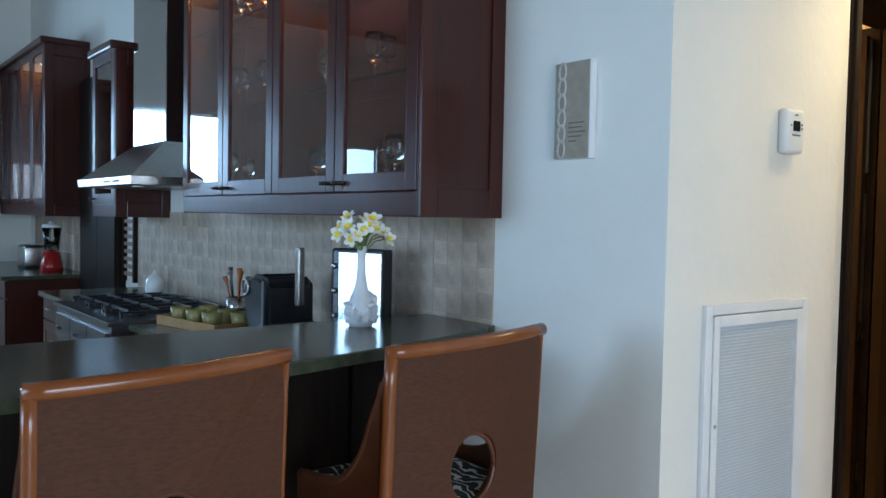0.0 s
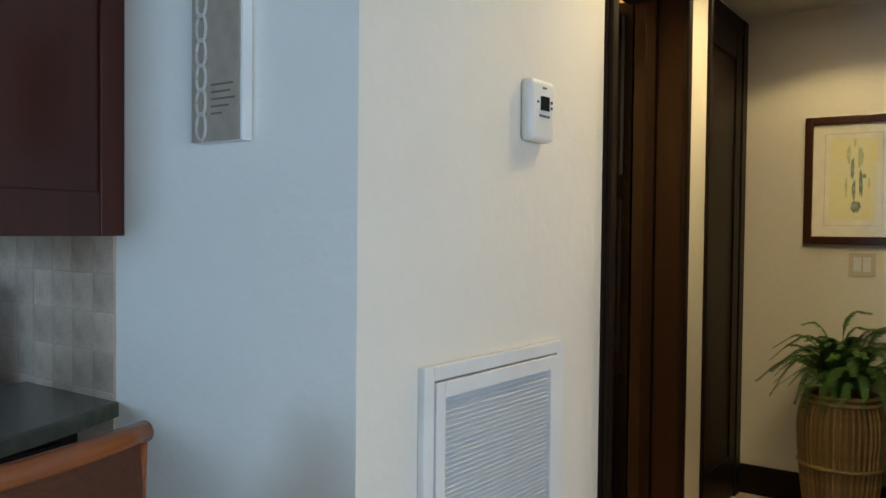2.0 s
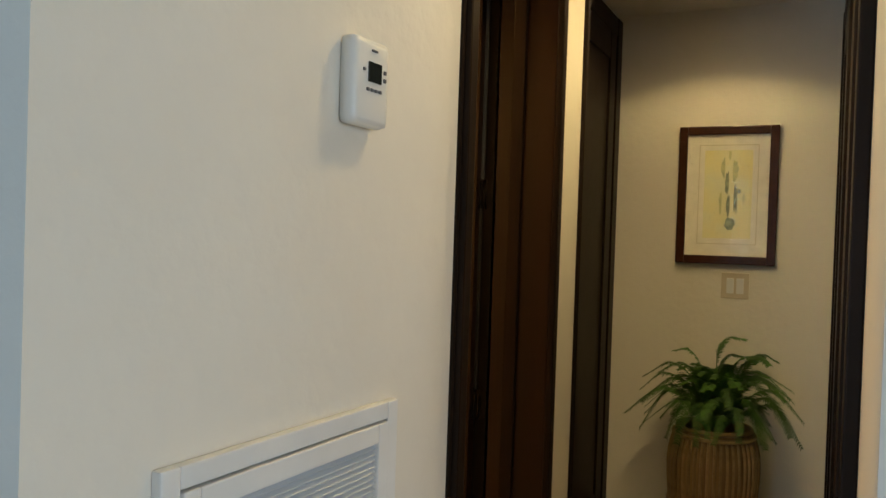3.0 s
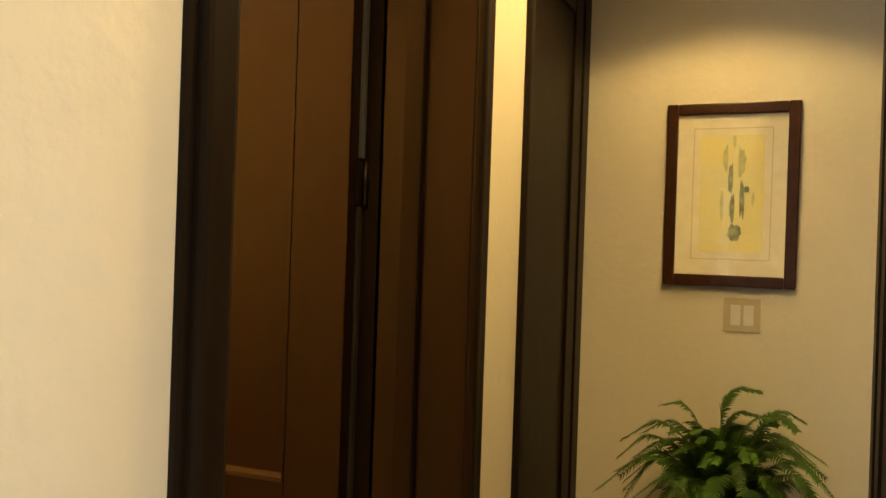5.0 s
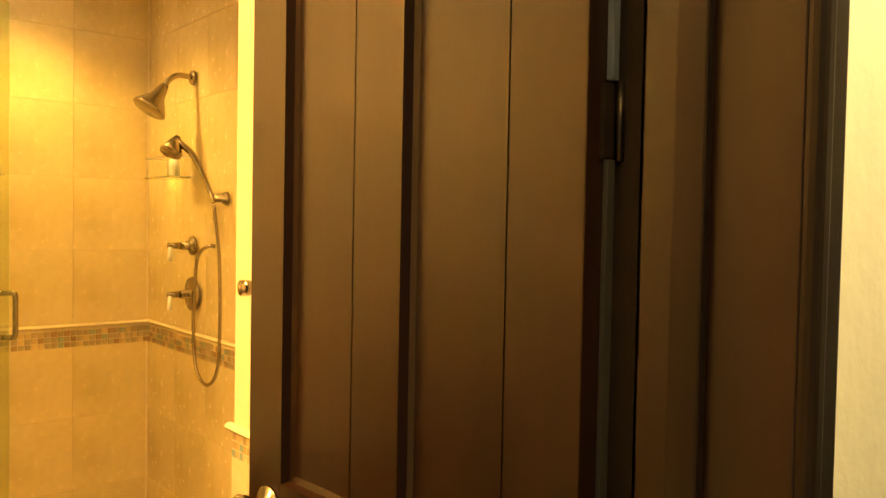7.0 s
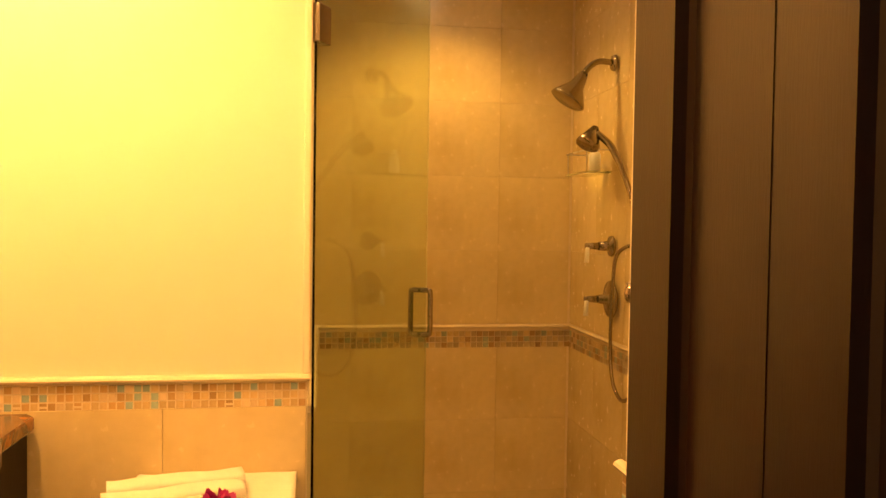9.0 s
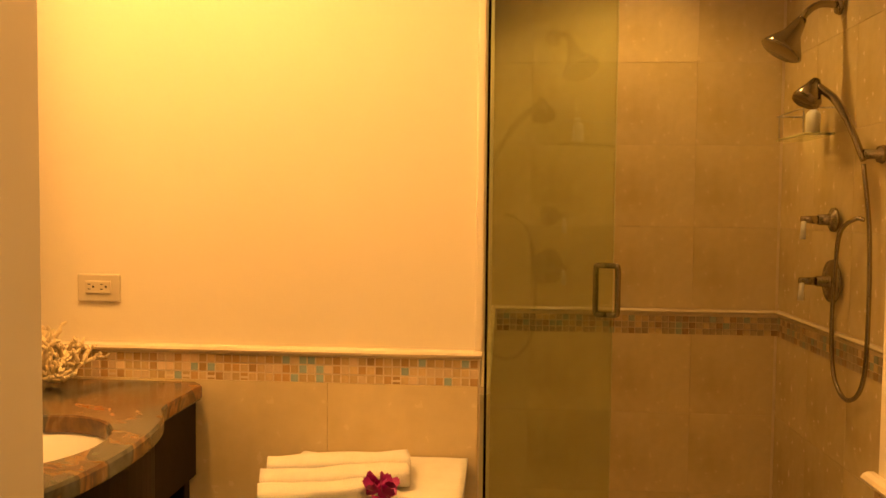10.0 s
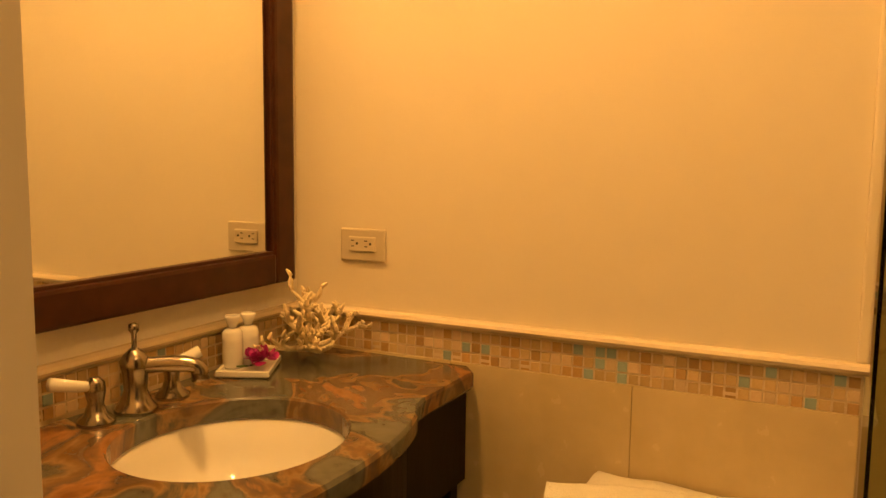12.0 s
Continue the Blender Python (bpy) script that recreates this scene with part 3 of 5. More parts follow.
rail_prof(0.19, 1.75, 1.131, 1.75, 0, -1, RZ)
rail_prof(0.19, 0.81, 0.19, 1.75, 1, 0, RZ)
rail_prof(1.66, 0.24, 1.66, 1.236, -1, 0, RZ - 0.058)
rail_prof(1.127, 3.215, 2.205, 3.215, 0, -1, 0.892)
rail_prof(2.205, 1.222, 2.205, 3.215, -1, 0, 0.892)
rail_prof(1.127, 1.78, 1.127, 3.215, 1, 0, 0.892)
GROUTB = pbr("bath_grout", (0.68, 0.57, 0.41), None, 30, 0.6)
setting("wainscot_bed", box(0.196, 1.125, 1.744, 1.75, 0, RZ - 0.014), GROUTB, "grout bed of the tiled wainscot")
setting("wainscot_bed", box(0.19, 0.196, 0.812, 1.744, 0.87, RZ - 0.014), GROUTB, "grout bed of the mosaic splash")
setting("wainscot_bed", box(1.654, 1.66, 0.24, 1.220, 0, RZ - 0.072), GROUTB)
setting("shower_wall_bed", box(1.127, 2.199, 3.209, 3.215, 0, H), GROUTB, "grout bed of the tiled shower wall")
setting("shower_wall_bed", box(2.199, 2.205, 1.226, 3.215, 0, H), GROUTB, "grout bed of the tiled shower wall")
setting("trim", box(1.115, 1.131, 1.742, 1.765, RZ, H, 0.004), BATHWALL, "plastered wall edge at the shower")
# shower door: hinged on the wall's end, standing open into the shower
GA = 62.0
glassdoor = thing("shower_door", "frameless green-tinted glass shower door standing open", "shower door", pose(1.137, 1.752, 0.04, 0, 0, GA))
pn = part("pane", box(0.0, 0.715, -0.003, 0.003, 0, 1.94, 0.001), SHOWERGLASS, glassdoor, "clear green-edged glass pane")
pn.visible_shadow = False
for z0 in (0.30, 1.665):
    part("clamp", box(-0.004, 0.050, -0.013, 0.013, z0, z0 + 0.085, 0.003), NICKEL, glassdoor, "brushed nickel glass hinge")
for s in (-1, 1):
    pts = curve_points([(0.665, s * 0.004, 0.935), (0.665, s * 0.026, 0.935), (0.665, s * 0.033, 0.945), (0.665, s * 0.033, 1.00), (0.665, s * 0.033, 1.058), (0.665, s * 0.026, 1.068), (0.665, s * 0.004, 1.068)], 4)
    part("handle", tube(pts, 0.008, 10), NICKEL, glassdoor, "brushed nickel pull handle", True)
setting("threshold", box(1.127, 1.66, 1.60, 1.75, 0, 0.04, 0.005), RAIL, "marble shower threshold")

# shower fittings on the valve wall
SX = 2.187
head = thing("overhead_shower", "brushed nickel shower head on a curved arm", "shower head")
part("flange", lathe([(0, 0), (0.030, 0), (0.026, 0.010), (0.012, 0.014), (0, 0.014)], 20, None, pose(SX, 2.71, 1.891, 0, -90, 0)), NICKEL, head, "", True)
part("arm", tube(curve_points([(SX, 2.71, 1.891), (SX - 0.06, 2.705, 1.893), (SX - 0.10, 2.70, 1.87), (SX - 0.125, 2.695, 1.835)], 6), 0.011, 10), NICKEL, head, "", True)
part("rose", lathe([(0, 0.02), (0.014, 0.02), (0.020, 0.0), (0.028, -0.035), (0.062, -0.085), (0.066, -0.095), (0.058, -0.10), (0, -0.098)], 24, None, pose(SX - 0.128, 2.694, 1.830, 0, 32, 0)), NICKEL, head, "", True)
hand = thing("hand_shower", "brushed nickel hand shower with a metal hose", "hand shower")
part("bracket", lathe([(0, 0), (0.026, 0), (0.022, 0.012), (0.013, 0.018), (0.014, 0.05), (0, 0.052)], 18, None, pose(SX, 2.40, 1.416, 0, -90, 0)), NICKEL, hand, "", True)
part("wand", tube(curve_points([(SX - 0.05, 2.40, 1.40), (SX - 0.065, 2.44, 1.48), (SX - 0.085, 2.50, 1.57), (SX - 0.12, 2.56, 1.625)], 5), [0.009] * 8 + [0.012] * 8, 10), NICKEL, hand, "", True)
part("rose", lathe([(0, 0.02), (0.012, 0.02), (0.030, -0.02), (0.042, -0.045), (0.040, -0.055), (0, -0.055)], 20, None, pose(SX - 0.125, 2.567, 1.625, -12, 28, 0)), NICKEL, hand, "", True)
hose = curve_points([(SX - 0.05, 2.40, 1.39), (SX - 0.03, 2.395, 1.20), (SX - 0.03, 2.385, 0.93), (SX - 0.03, 2.41, 0.78), (SX - 0.03, 2.50, 0.722), (SX - 0.03, 2.59, 0.77), (SX - 0.03, 2.62, 0.90), (SX - 0.03, 2.61, 1.08), (SX - 0.035, 2.57, 1.20), (SX - 0.02, 2.51, 1.24), (SX, 2.495, 1.238)], 8)
part("hose", tube(hose, 0.0065, 8), NICKEL, hand, "ribbed metal hose", True)


def valve(y, z, r, label):
    ob = thing("shower_valve", label, "shower valve")
    part("plate", lathe([(0, 0), (r, 0), (r * 0.95, 0.008), (r * 0.5, 0.014), (0.018, 0.018), (0.016, 0.05), (0, 0.052)], 28, None, pose(SX, y, z, 0, -90, 0)), NICKEL, ob, "", True)
    part("lever", tube([(SX - 0.04, y, z), (SX - 0.075, y, z), (SX - 0.10, y + 0.005, z + 0.002)], [0.014, 0.012, 0.009], 10), NICKEL, ob, "", True)
    part("lever_tip", tube([(SX - 0.092, y, z - 0.005), (SX - 0.094, y, z - 0.06)], [0.007, 0.009], 10), WHITEPLASTIC, ob, "white porcelain lever tip", True)


valve(2.70, 1.236, 0.038, "small brushed nickel shower diverter with white lever tip")
valve(2.70, 1.046, 0.068, "round brushed nickel shower valve with white lever tip")

# glass shelf on the shower's valve wall
shelf = thing("shower_shelf", "clear glass shower shelf with a thin nickel rail", "shelf", pose(2.197, 2.74, 1.50))
pl = part("plate", box(-0.095, 0, 0, 0.26, 0, 0.008, 0.002), SHOWERGLASS, shelf, "clear glass plate")
pl.visible_shadow = False
part("rail", tube(curve_points([(0, 0.004, 0.085), (-0.08, 0.004, 0.085), (-0.092, 0.02, 0.085), (-0.092, 0.24, 0.085), (-0.08, 0.256, 0.085), (0, 0.256, 0.085)], 4), 0.0025, 6), STEEL, shelf, "thin nickel rail", True)
for y in (0.02, 0.24):
    part("post", tube([(-0.09, y, 0.006), (-0.092, y, 0.085)], 0.002, 6), STEEL, shelf, "", True)
soap = thing("soap_bottle", "small white soap bottle on the glass shower shelf", "bottle", pose(2.150, 2.80, 1.5085))
part("bottle_body", lathe([(0, 0), (0.020, 0), (0.022, 0.004), (0.022, 0.062), (0.015, 0.072), (0.009, 0.076), (0, 0.076)], 18), WHITEPLASTIC, soap, "", True)
part("cap", lathe([(0, 0.076), (0.010, 0.076), (0.010, 0.094), (0, 0.096)], 14), WHITEPLASTIC, soap, "", True)

# ---- bathroom: vanity ----
MARBLE = pbr("blue_brown_marble", (0.090, 0.092, 0.074), (0.26, 0.122, 0.046), 5.2, 0.22, detail=12, sharp=(0.38, 0.66), wear=0.4, coat=0.06)
t = MARBLE.node_tree
ramp = next(n for n in t.nodes if n.type == "VALTORGB")
for pos, col in ((0.32, (0.040, 0.038, 0.030)), (0.44, (0.100, 0.100, 0.078)), (0.49, (0.072, 0.064, 0.046)), (0.525, (0.21, 0.130, 0.060)), (0.555, (0.15, 0.082, 0.036)), (0.61, (0.095, 0.060, 0.036)), (0.76, (0.15, 0.060, 0.021))):
    el = ramp.color_ramp.elements.new(pos)
    el.color = (*col, 1)
noise_node = next(n for n in t.nodes if n.type == "TEX_NOISE")
noise_node.inputs["Distortion"].default_value = 1.5
CERAMIC = pbr("white_ceramic", (0.80, 0.78, 0.73), None, 4, 0.12, wear=0.01, coat=0.4)
VZ = 0.896
vanity = thing("vanity_unit", "dark wooden bow-fronted vanity with a marble top", "vanity")
CX, CY, EA, EB = 0.426, 1.305, 0.138, 0.152


def vanity_edge(y, inset=0.0):
    f = max(0.0, 1 - ((y - 1.285) / 0.235) ** 2)
    return 0.566 + 0.056 * f ** 0.7 - inset


front = [(vanity_edge(0.83 + (1.744 - 0.83) * i / 40), 0.83 + (1.744 - 0.83) * i / 40) for i in range(41)]
outer = [(0.196, 0.83)] + front + [(0.196, 1.744)]
bm = bmesh.new()
ang = [2 * math.pi * i / 96 for i in range(96)]


def outline_hit(a):
    d = Vector((math.cos(a), math.sin(a)))
    best = 9
    for p, q in zip(outer, outer[1:] + outer[:1]):
        p, q = Vector(p) - Vector((CX, CY)), Vector(q) - Vector((CX, CY))
        e = q - p
        den = d.x * e.y - d.y * e.x
        if abs(den) > 1e-9:
            s = (p.x * e.y - p.y * e.x) / den
            u = (p.x * d.y - p.y * d.x) / den
            if s > 0 and -1e-6 <= u <= 1 + 1e-6:
                best = min(best, s)
    return CX + d.x * best, CY + d.y * best


rings = []
for a in ang:
    ox, oy = outline_hit(a)
    ix, iy = CX + EA * math.cos(a), CY + EB * math.sin(a)
    rings.append([bm.verts.new(c) for c in ((ix, iy, VZ - 0.03), (ix, iy, VZ - 0.003), (ix + 0.003 * math.cos(a), iy + 0.003 * math.sin(a), VZ), (ox - 0.004 * math.cos(a), oy - 0.004 * math.sin(a), VZ), (ox, oy, VZ - 0.005), (ox, oy, VZ - 0.026), (ox - 0.006 * math.cos(a), oy - 0.006 * math.sin(a), VZ - 0.03))])
for i in range(96):
    a, b = rings[i], rings[(i + 1) % 96]
    for k in range(7):
        bm.faces.new((a[k], b[k], b[(k + 1) % 7], a[(k + 1) % 7]))
bmesh.ops.recalc_face_normals(bm, faces=bm.faces[:])
part("marble_top", bm, MARBLE, vanity, "blue and rust veined marble top")
bowl = bmesh.new()
prev = None
for r, z in ((1.04, VZ - 0.031), (1.0, VZ - 0.036), (0.95, VZ - 0.07), (0.82, VZ - 0.115), (0.5, VZ - 0.14), (0.12, VZ - 0.145)):
    ring = [bowl.verts.new((CX + EA * r * math.cos(a), CY + EB * r * math.sin(a), z)) for a in ang[::2]]
    if prev:
        for i in range(48):
            bowl.faces.new((prev[i], prev[(i + 1) % 48], ring[(i + 1) % 48], ring[i]))
    prev = ring
bowl.faces.new(prev)
bmesh.ops.recalc_face_normals(bowl, faces=bowl.faces[:])
sink = part("basin", bowl, CERAMIC, vanity, "white undermount ceramic basin", True)
part("drain", lathe([(0, 0.004), (0.018, 0.004), (0.020, 0.0), (0, 0)], 18, None, pose(CX, CY, VZ - 0.144)), NICKEL, sink, "", True)
VB = VZ - 0.03
body = [(0.196, 1.02)] + [(vanity_edge(1.02 + 0.56 * i / 24, 0.02), 1.02 + 0.56 * i / 24) for i in range(25)] + [(0.196, 1.58)]
part("cabinet_body", slab(body, 0.10, VB - 0.16), DARKWOOD, vanity)
apron = [(vanity_edge(0.85 + 0.88 * i / 30, 0.018), 0.85 + 0.88 * i / 30) for i in range(31)]
part("apron", slab(apron + [(x - 0.018, y) for x, y in apron[::-1]], VB - 0.16, VB), DARKWOOD, vanity)
for y0 in (0.85, 1.712):
    part("side_panel", box(0.20, 0.54, y0, y0 + 0.018, VB - 0.16, VB), DARKWOOD, vanity)
for y0, y1 in ((0.85, 0.88), (1.70, 1.73)):
    part("leg", box(0.50, 0.535, y0, y1, 0, VB - 0.16, 0.003), DARKWOOD, vanity)
    part("leg", box(0.20, 0.235, y0, y1, 0, VB - 0.16, 0.003), DARKWOOD, vanity)
part("shelf", box(0.20, 0.535, 1.58, 1.73, 0.16, 0.185, 0.003), DARKWOOD, vanity)

faucet = thing("basin_faucet", "brushed nickel widespread faucet with white levers", "faucet", pose(0.253, 1.311, VZ))
part("spout", lathe([(0, 0), (0.028, 0), (0.028, 0.006), (0.021, 0.014), (0.015, 0.03), (0.017, 0.055), (0.020, 0.068), (0.014, 0.078), (0.006, 0.086), (0, 0.087)], 22), NICKEL, faucet, "", True)
part("nozzle", tube(curve_points([(0.006, 0.004, 0.062), (0.030, 0.022, 0.063), (0.055, 0.040, 0.062), (0.066, 0.048, 0.056), (0.068, 0.050, 0.040)], 5), [0.011] * 10 + [0.0105] * 6 + [0.012] * 5, 12), NICKEL, faucet, "", True)
part("lift_rod", lathe([(0, 0.085), (0.0035, 0.085), (0.0035, 0.105), (0.007, 0.110), (0.007, 0.118), (0, 0.121)], 12), NICKEL, faucet, "", True)
for dy, sx, sy in ((-0.060, -0.012, -0.05), (0.070, 0.02, 0.030)):
    hb = part("handle_base", lathe([(0, 0), (0.024, 0), (0.024, 0.005), (0.015, 0.013), (0.010, 0.026), (0.013, 0.042), (0.012, 0.054), (0.006, 0.060), (0, 0.061)], 18, None, pose(-0.005, dy, 0)), NICKEL, faucet, "", True)
    part("lever", tube([(-0.005, dy, 0.048), (-0.005 + sx * 0.4, dy + sy * 0.4, 0.052), (-0.005 + sx * 1.1, dy + sy * 1.1, 0.062)], [0.006, 0.0075, 0.009], 10), CERAMIC, hb, "white porcelain lever", True)

MAGENTA = pbr("magenta_petal", (0.42, 0.008, 0.20), (0.30, 0.006, 0.15), 30, 0.55, rand=0.2)
LEAF = pbr("leaf_green", (0.05, 0.12, 0.02), None, 20, 0.5)


def petal_mesh(name, n, r, w, lift, mat_, seed):
    rg = random.Random(seed)
    bm = bmesh.new()
    for i in range(n):
        a = 2 * math.pi * i / n + rg.uniform(-.2, .2)
        d, s = Vector((math.cos(a), math.sin(a), 0)), Vector((-math.sin(a), math.cos(a), 0))
        rr = r * rg.uniform(0.8, 1.15)
        grid = []
        for f, ww in ((0.08, 0.3), (0.4, 0.95), (0.75, 1.0), (1.0, 0.25)):
            c = d * rr * f + Vector((0, 0, lift * f * f * rr + 0.002))
            grid.append([bm.verts.new(c + s * w * ww * q + Vector((0, 0, 0.25 * w * abs(q)))) for q in (-1, 0, 1)])
        for u, v in zip(grid, grid[1:]):
            for k in range(2):
                bm.faces.new((u[k], u[k + 1], v[k + 1], v[k]))
    return mesh_of(name, bm, mat_, True)


def bougainvillea(x, y, z, s, label):
    ob = thing("bougainvillea_flower", label, "flower", pose(x, y, z))
    rg = random.Random(int(x * 1000))
    for i in range(9):
        o = new("bract", petal_mesh("bract", 3, 0.020 * s, 0.011 * s, 0.9, MAGENTA, i + int(y * 100)))
        o.parent = ob
        o.matrix_basis = pose(rg.uniform(-1, 1) * 0.016 * s, rg.uniform(-1, 1) * 0.028 * s, 0.006 + rg.uniform(0, 0.016) * s, rg.uniform(-35, 35), rg.uniform(-35, 35), rg.uniform(0, 360))
    o = new("leaf", petal_mesh("leaf", 2, 0.03 * s, 0.009 * s, 0.1, LEAF, 3))
    o.parent = ob
    o.matrix_basis = pose(-0.01 * s, -0.02 * s, 0.002, 0, 0, 70)


tray = thing("soap_tray", "white square ceramic tray on the marble top", "tray", pose(0.250, 1.545, VZ, 0, 0, 28) @ Matrix.Scale(0.9, 4))
tb = box(-0.042, 0.042, -0.055, 0.055, 0, 0.006, 0.002)
for q in ((-0.046, -0.040, -0.058, 0.058), (0.040, 0.046, -0.058, 0.058), (-0.046, 0.046, -0.060, -0.054), (-0.046, 0.046, 0.054, 0.060)):
    box(q[0], q[1], q[2], q[3], 0.003, 0.014, 0.002, tb)
part("dish", tb, CERAMIC, tray)
LOTION = pbr("lotion_bottle", (0.76, 0.74, 0.70), None, 8, 0.25)
PRINTG = pbr("grey_green_label", (0.45, 0.50, 0.42), (0.62, 0.62, 0.56), 40, 0.6)
for bx, by, lab in ((0.229, 1.530, "small white lotion bottle with a fluted cap"), (0.236, 1.560, "small pale printed shampoo bottle with a fluted cap")):
    bt = thing("toiletry_bottle", lab, "bottle", pose(bx, by, VZ + 0.0065), "toiletry bottles on the tray")
    part("bottle_body", lathe([(0, 0), (0.0145, 0), (0.016, 0.003), (0.016, 0.056), (0.013, 0.061), (0.006, 0.064), (0, 0.064)], 20), LOTION, bt, "", True)
    part("label_band", lathe([(0.0163, 0.014), (0.0163, 0.046)], 20), PRINTG if by > 1.56 else LOTION, bt, "printed label", True)
    part("cap", lathe([(0, 0.064), (0.007, 0.064), (0.008, 0.070), (0.013, 0.081), (0.011, 0.084), (0, 0.082)], 12), CERAMIC, bt, "white fluted cap", True)
bougainvillea(0.268, 1.546, VZ + 0.007, 0.72, "magenta bougainvillea bloom on the soap tray")

CORAL = pbr("cream_coral", (0.82, 0.70, 0.47), (0.72, 0.60, 0.38), 60, 0.75, bump=0.5, bump_scale=240)
coral = thing("coral_branch", "cream branching coral piece on the marble top", "coral", pose(0.268, 1.678, VZ) @ Matrix.Scale(0.86, 4))
rc = random.Random(11)


def coral_branch(bm, p, d, length, r, depth):
    pts, q = [p], p
    for k in range(3):
        d = (d + Vector((rc.uniform(-.3, .3), rc.uniform(-.3, .3), rc.uniform(-.15, .25)))).normalized()
        q = q + d * length / 3
        q.x = max(q.x, -0.065)
        q.y = min(q.y, 0.058)
        q.z = max(q.z, r)
        pts.append(q.copy())
    tube(pts, [r, r * 0.88, r * 0.74, r * 0.36], 6, bm)
    if depth:
        for k in range(rc.choice((2, 3, 3))):
            nd = (d + Vector((rc.uniform(-1, 1), rc.uniform(-1, 1), rc.uniform(-.3, .7)))).normalized()
            coral_branch(bm, pts[rc.choice((1, 2, 3))].copy(), nd, length * rc.uniform(0.46, 0.64), r * 0.86, depth - 1)


for d, ln in (((0.1, 0, 1), 0.085), ((0.2, 0.35, 0.55), 0.09), ((0.2, -0.6, 0.5), 0.08), ((0.9, 0.1, 0.32), 0.085), ((0.5, -0.3, 0.8), 0.075), ((0.0, -0.2, 0.8), 0.07), ((0.7, -0.6, 0.1), 0.07), ((0.1, -0.95, 0.2), 0.085), ((0.85, 0.5, 0.15), 0.08)):
    bm = bmesh.new()
    coral_branch(bm, Vector((0, 0, 0.012)), Vector(d).normalized(), ln, 0.0070, 3)
    part("branch", bm, CORAL, coral, "", True)

mirror = thing("wall_mirror", "large wall mirror in a dark brown wooden frame", "mirror")
MY0, MY1, MZ0, MZ1 = 0.87, 1.706, 1.019, 2.06
for nm, a, b, c, d in (("frame_side", MY0, MY0 + 0.07, MZ0, MZ1), ("frame_side", MY1 - 0.052, MY1, MZ0, MZ1), ("frame_top", MY0 + 0.07, MY1 - 0.052, MZ1 - 0.045, MZ1), ("frame_bottom", MY0 + 0.07, MY1 - 0.052, MZ0, MZ0 + 0.052)):
    part(nm, box(0.19, 0.222, a, b, c, d, 0.006), FRAMEWOOD, mirror)
for nm, a, b, c, d in (("lip", MY0 + 0.066, MY0 + 0.074, MZ0 + 0.04, MZ1 - 0.04), ("lip", MY1 - 0.056, MY1 - 0.048, MZ0 + 0.04, MZ1 - 0.04), ("lip", MY0 + 0.074, MY1 - 0.056, MZ0 + 0.050, MZ0 + 0.057)):
    part(nm, box(0.206, 0.216, a, b, c, d, 0.002), FRAMEWOOD, mirror)
part("mirror_glass", box(0.194, 0.208, MY0 + 0.06, MY1 - 0.06, MZ0 + 0.035, MZ1 - 0.035), MIRROR, mirror, "silvered mirror glass")

RECEPT = pbr("ivory_receptacle", (0.68, 0.60, 0.46), None, 8, 0.4, wear=0.02)
outlet = thing("wall_outlet", "cream double outlet in a horizontal plate", "outlet")
part("plate", box(0.292, 0.383, 1.744, 1.75, 1.057, 1.114, 0.003), CREAMPL, outlet)
part("receptacle", box(0.310, 0.365, 1.741, 1.745, 1.074, 1.100, 0.002), RECEPT, outlet)
for cx in (0.324, 0.351):
    for dx, dz, w, h in ((-0.005, 0.006, 0.006, 0.0016), (-0.005, -0.004, 0.006, 0.0016), (0.004, 0.001, 0.004, 0.004)):
        part("slot", box(cx + dx - w / 2, cx + dx + w / 2, 1.7405, 1.7415, 1.087 + dz - h / 2, 1.087 + dz + h / 2), BLACKPLASTIC, outlet)

# ---- towels on a dark stool ----
TOWEL = pbr("white_terry", (0.80, 0.77, 0.70), (0.74, 0.71, 0.64), 30, 0.95, bump=0.9, bump_scale=420)
bench = thing("towel_stool", "dark wooden stool under folded towels", "stool")
part("seat", box(0.79, 1.10, 1.40, 1.725, 0.70, 0.735, 0.006), DARKWOOD, bench)
for x, y in ((0.81, 1.42), (1.08, 1.42), (0.81, 1.705), (1.08, 1.705)):
    part("leg", box(x - 0.018, x + 0.018, y - 0.018, y + 0.018, 0, 0.70, 0.003), DARKWOOD, bench)


def soft_towel(name, label, x0, x1, y0, y1, z0, z1, rz=0.0, seed=0, parts=1):
    ob = thing(name, label, "towel", pose((x0 + x1) / 2, (y0 + y1) / 2, z0, 0, 0, rz), "folded towels")
    hx, hy = (x1 - x0) / 2, (y1 - y0) / 2
    h = (z1 - z0) / parts
    for k in range(parts):
        bm = bmesh.new()
        n, m = 22, 14
        loop = []
        for i in range(n + 1):
            u = -hx + 2 * hx * i / n
            row = []
            for j in range(m):
                a = 2 * math.pi * j / m
                c, s = math.cos(a), math.sin(a)
                yy = hy * math.copysign(abs(c) ** 0.5, c)
                zq = h / 2 + h / 2 * math.copysign(abs(s) ** 0.55, s)
                w = noise.noise(Vector((u * 14 + seed, yy * 14, k * 7 + s * 2))) * 0.006
                row.append(bm.verts.new((u, yy + w, k * h + max(0, zq + w * (0.6 if s > 0 else 0)))))
            loop.append(row)
        for p, q in zip(loop, loop[1:]):
            for j in range(m):
                bm.faces.new((p[j], p[(j + 1) % m], q[(j + 1) % m], q[j]))
        bm.faces.new(loop[0][::-1])
        bm.faces.new(loop[-1])
        bmesh.ops.recalc_face_normals(bm, faces=bm.faces[:])
        part("fold", bm, TOWEL, ob, "", True)


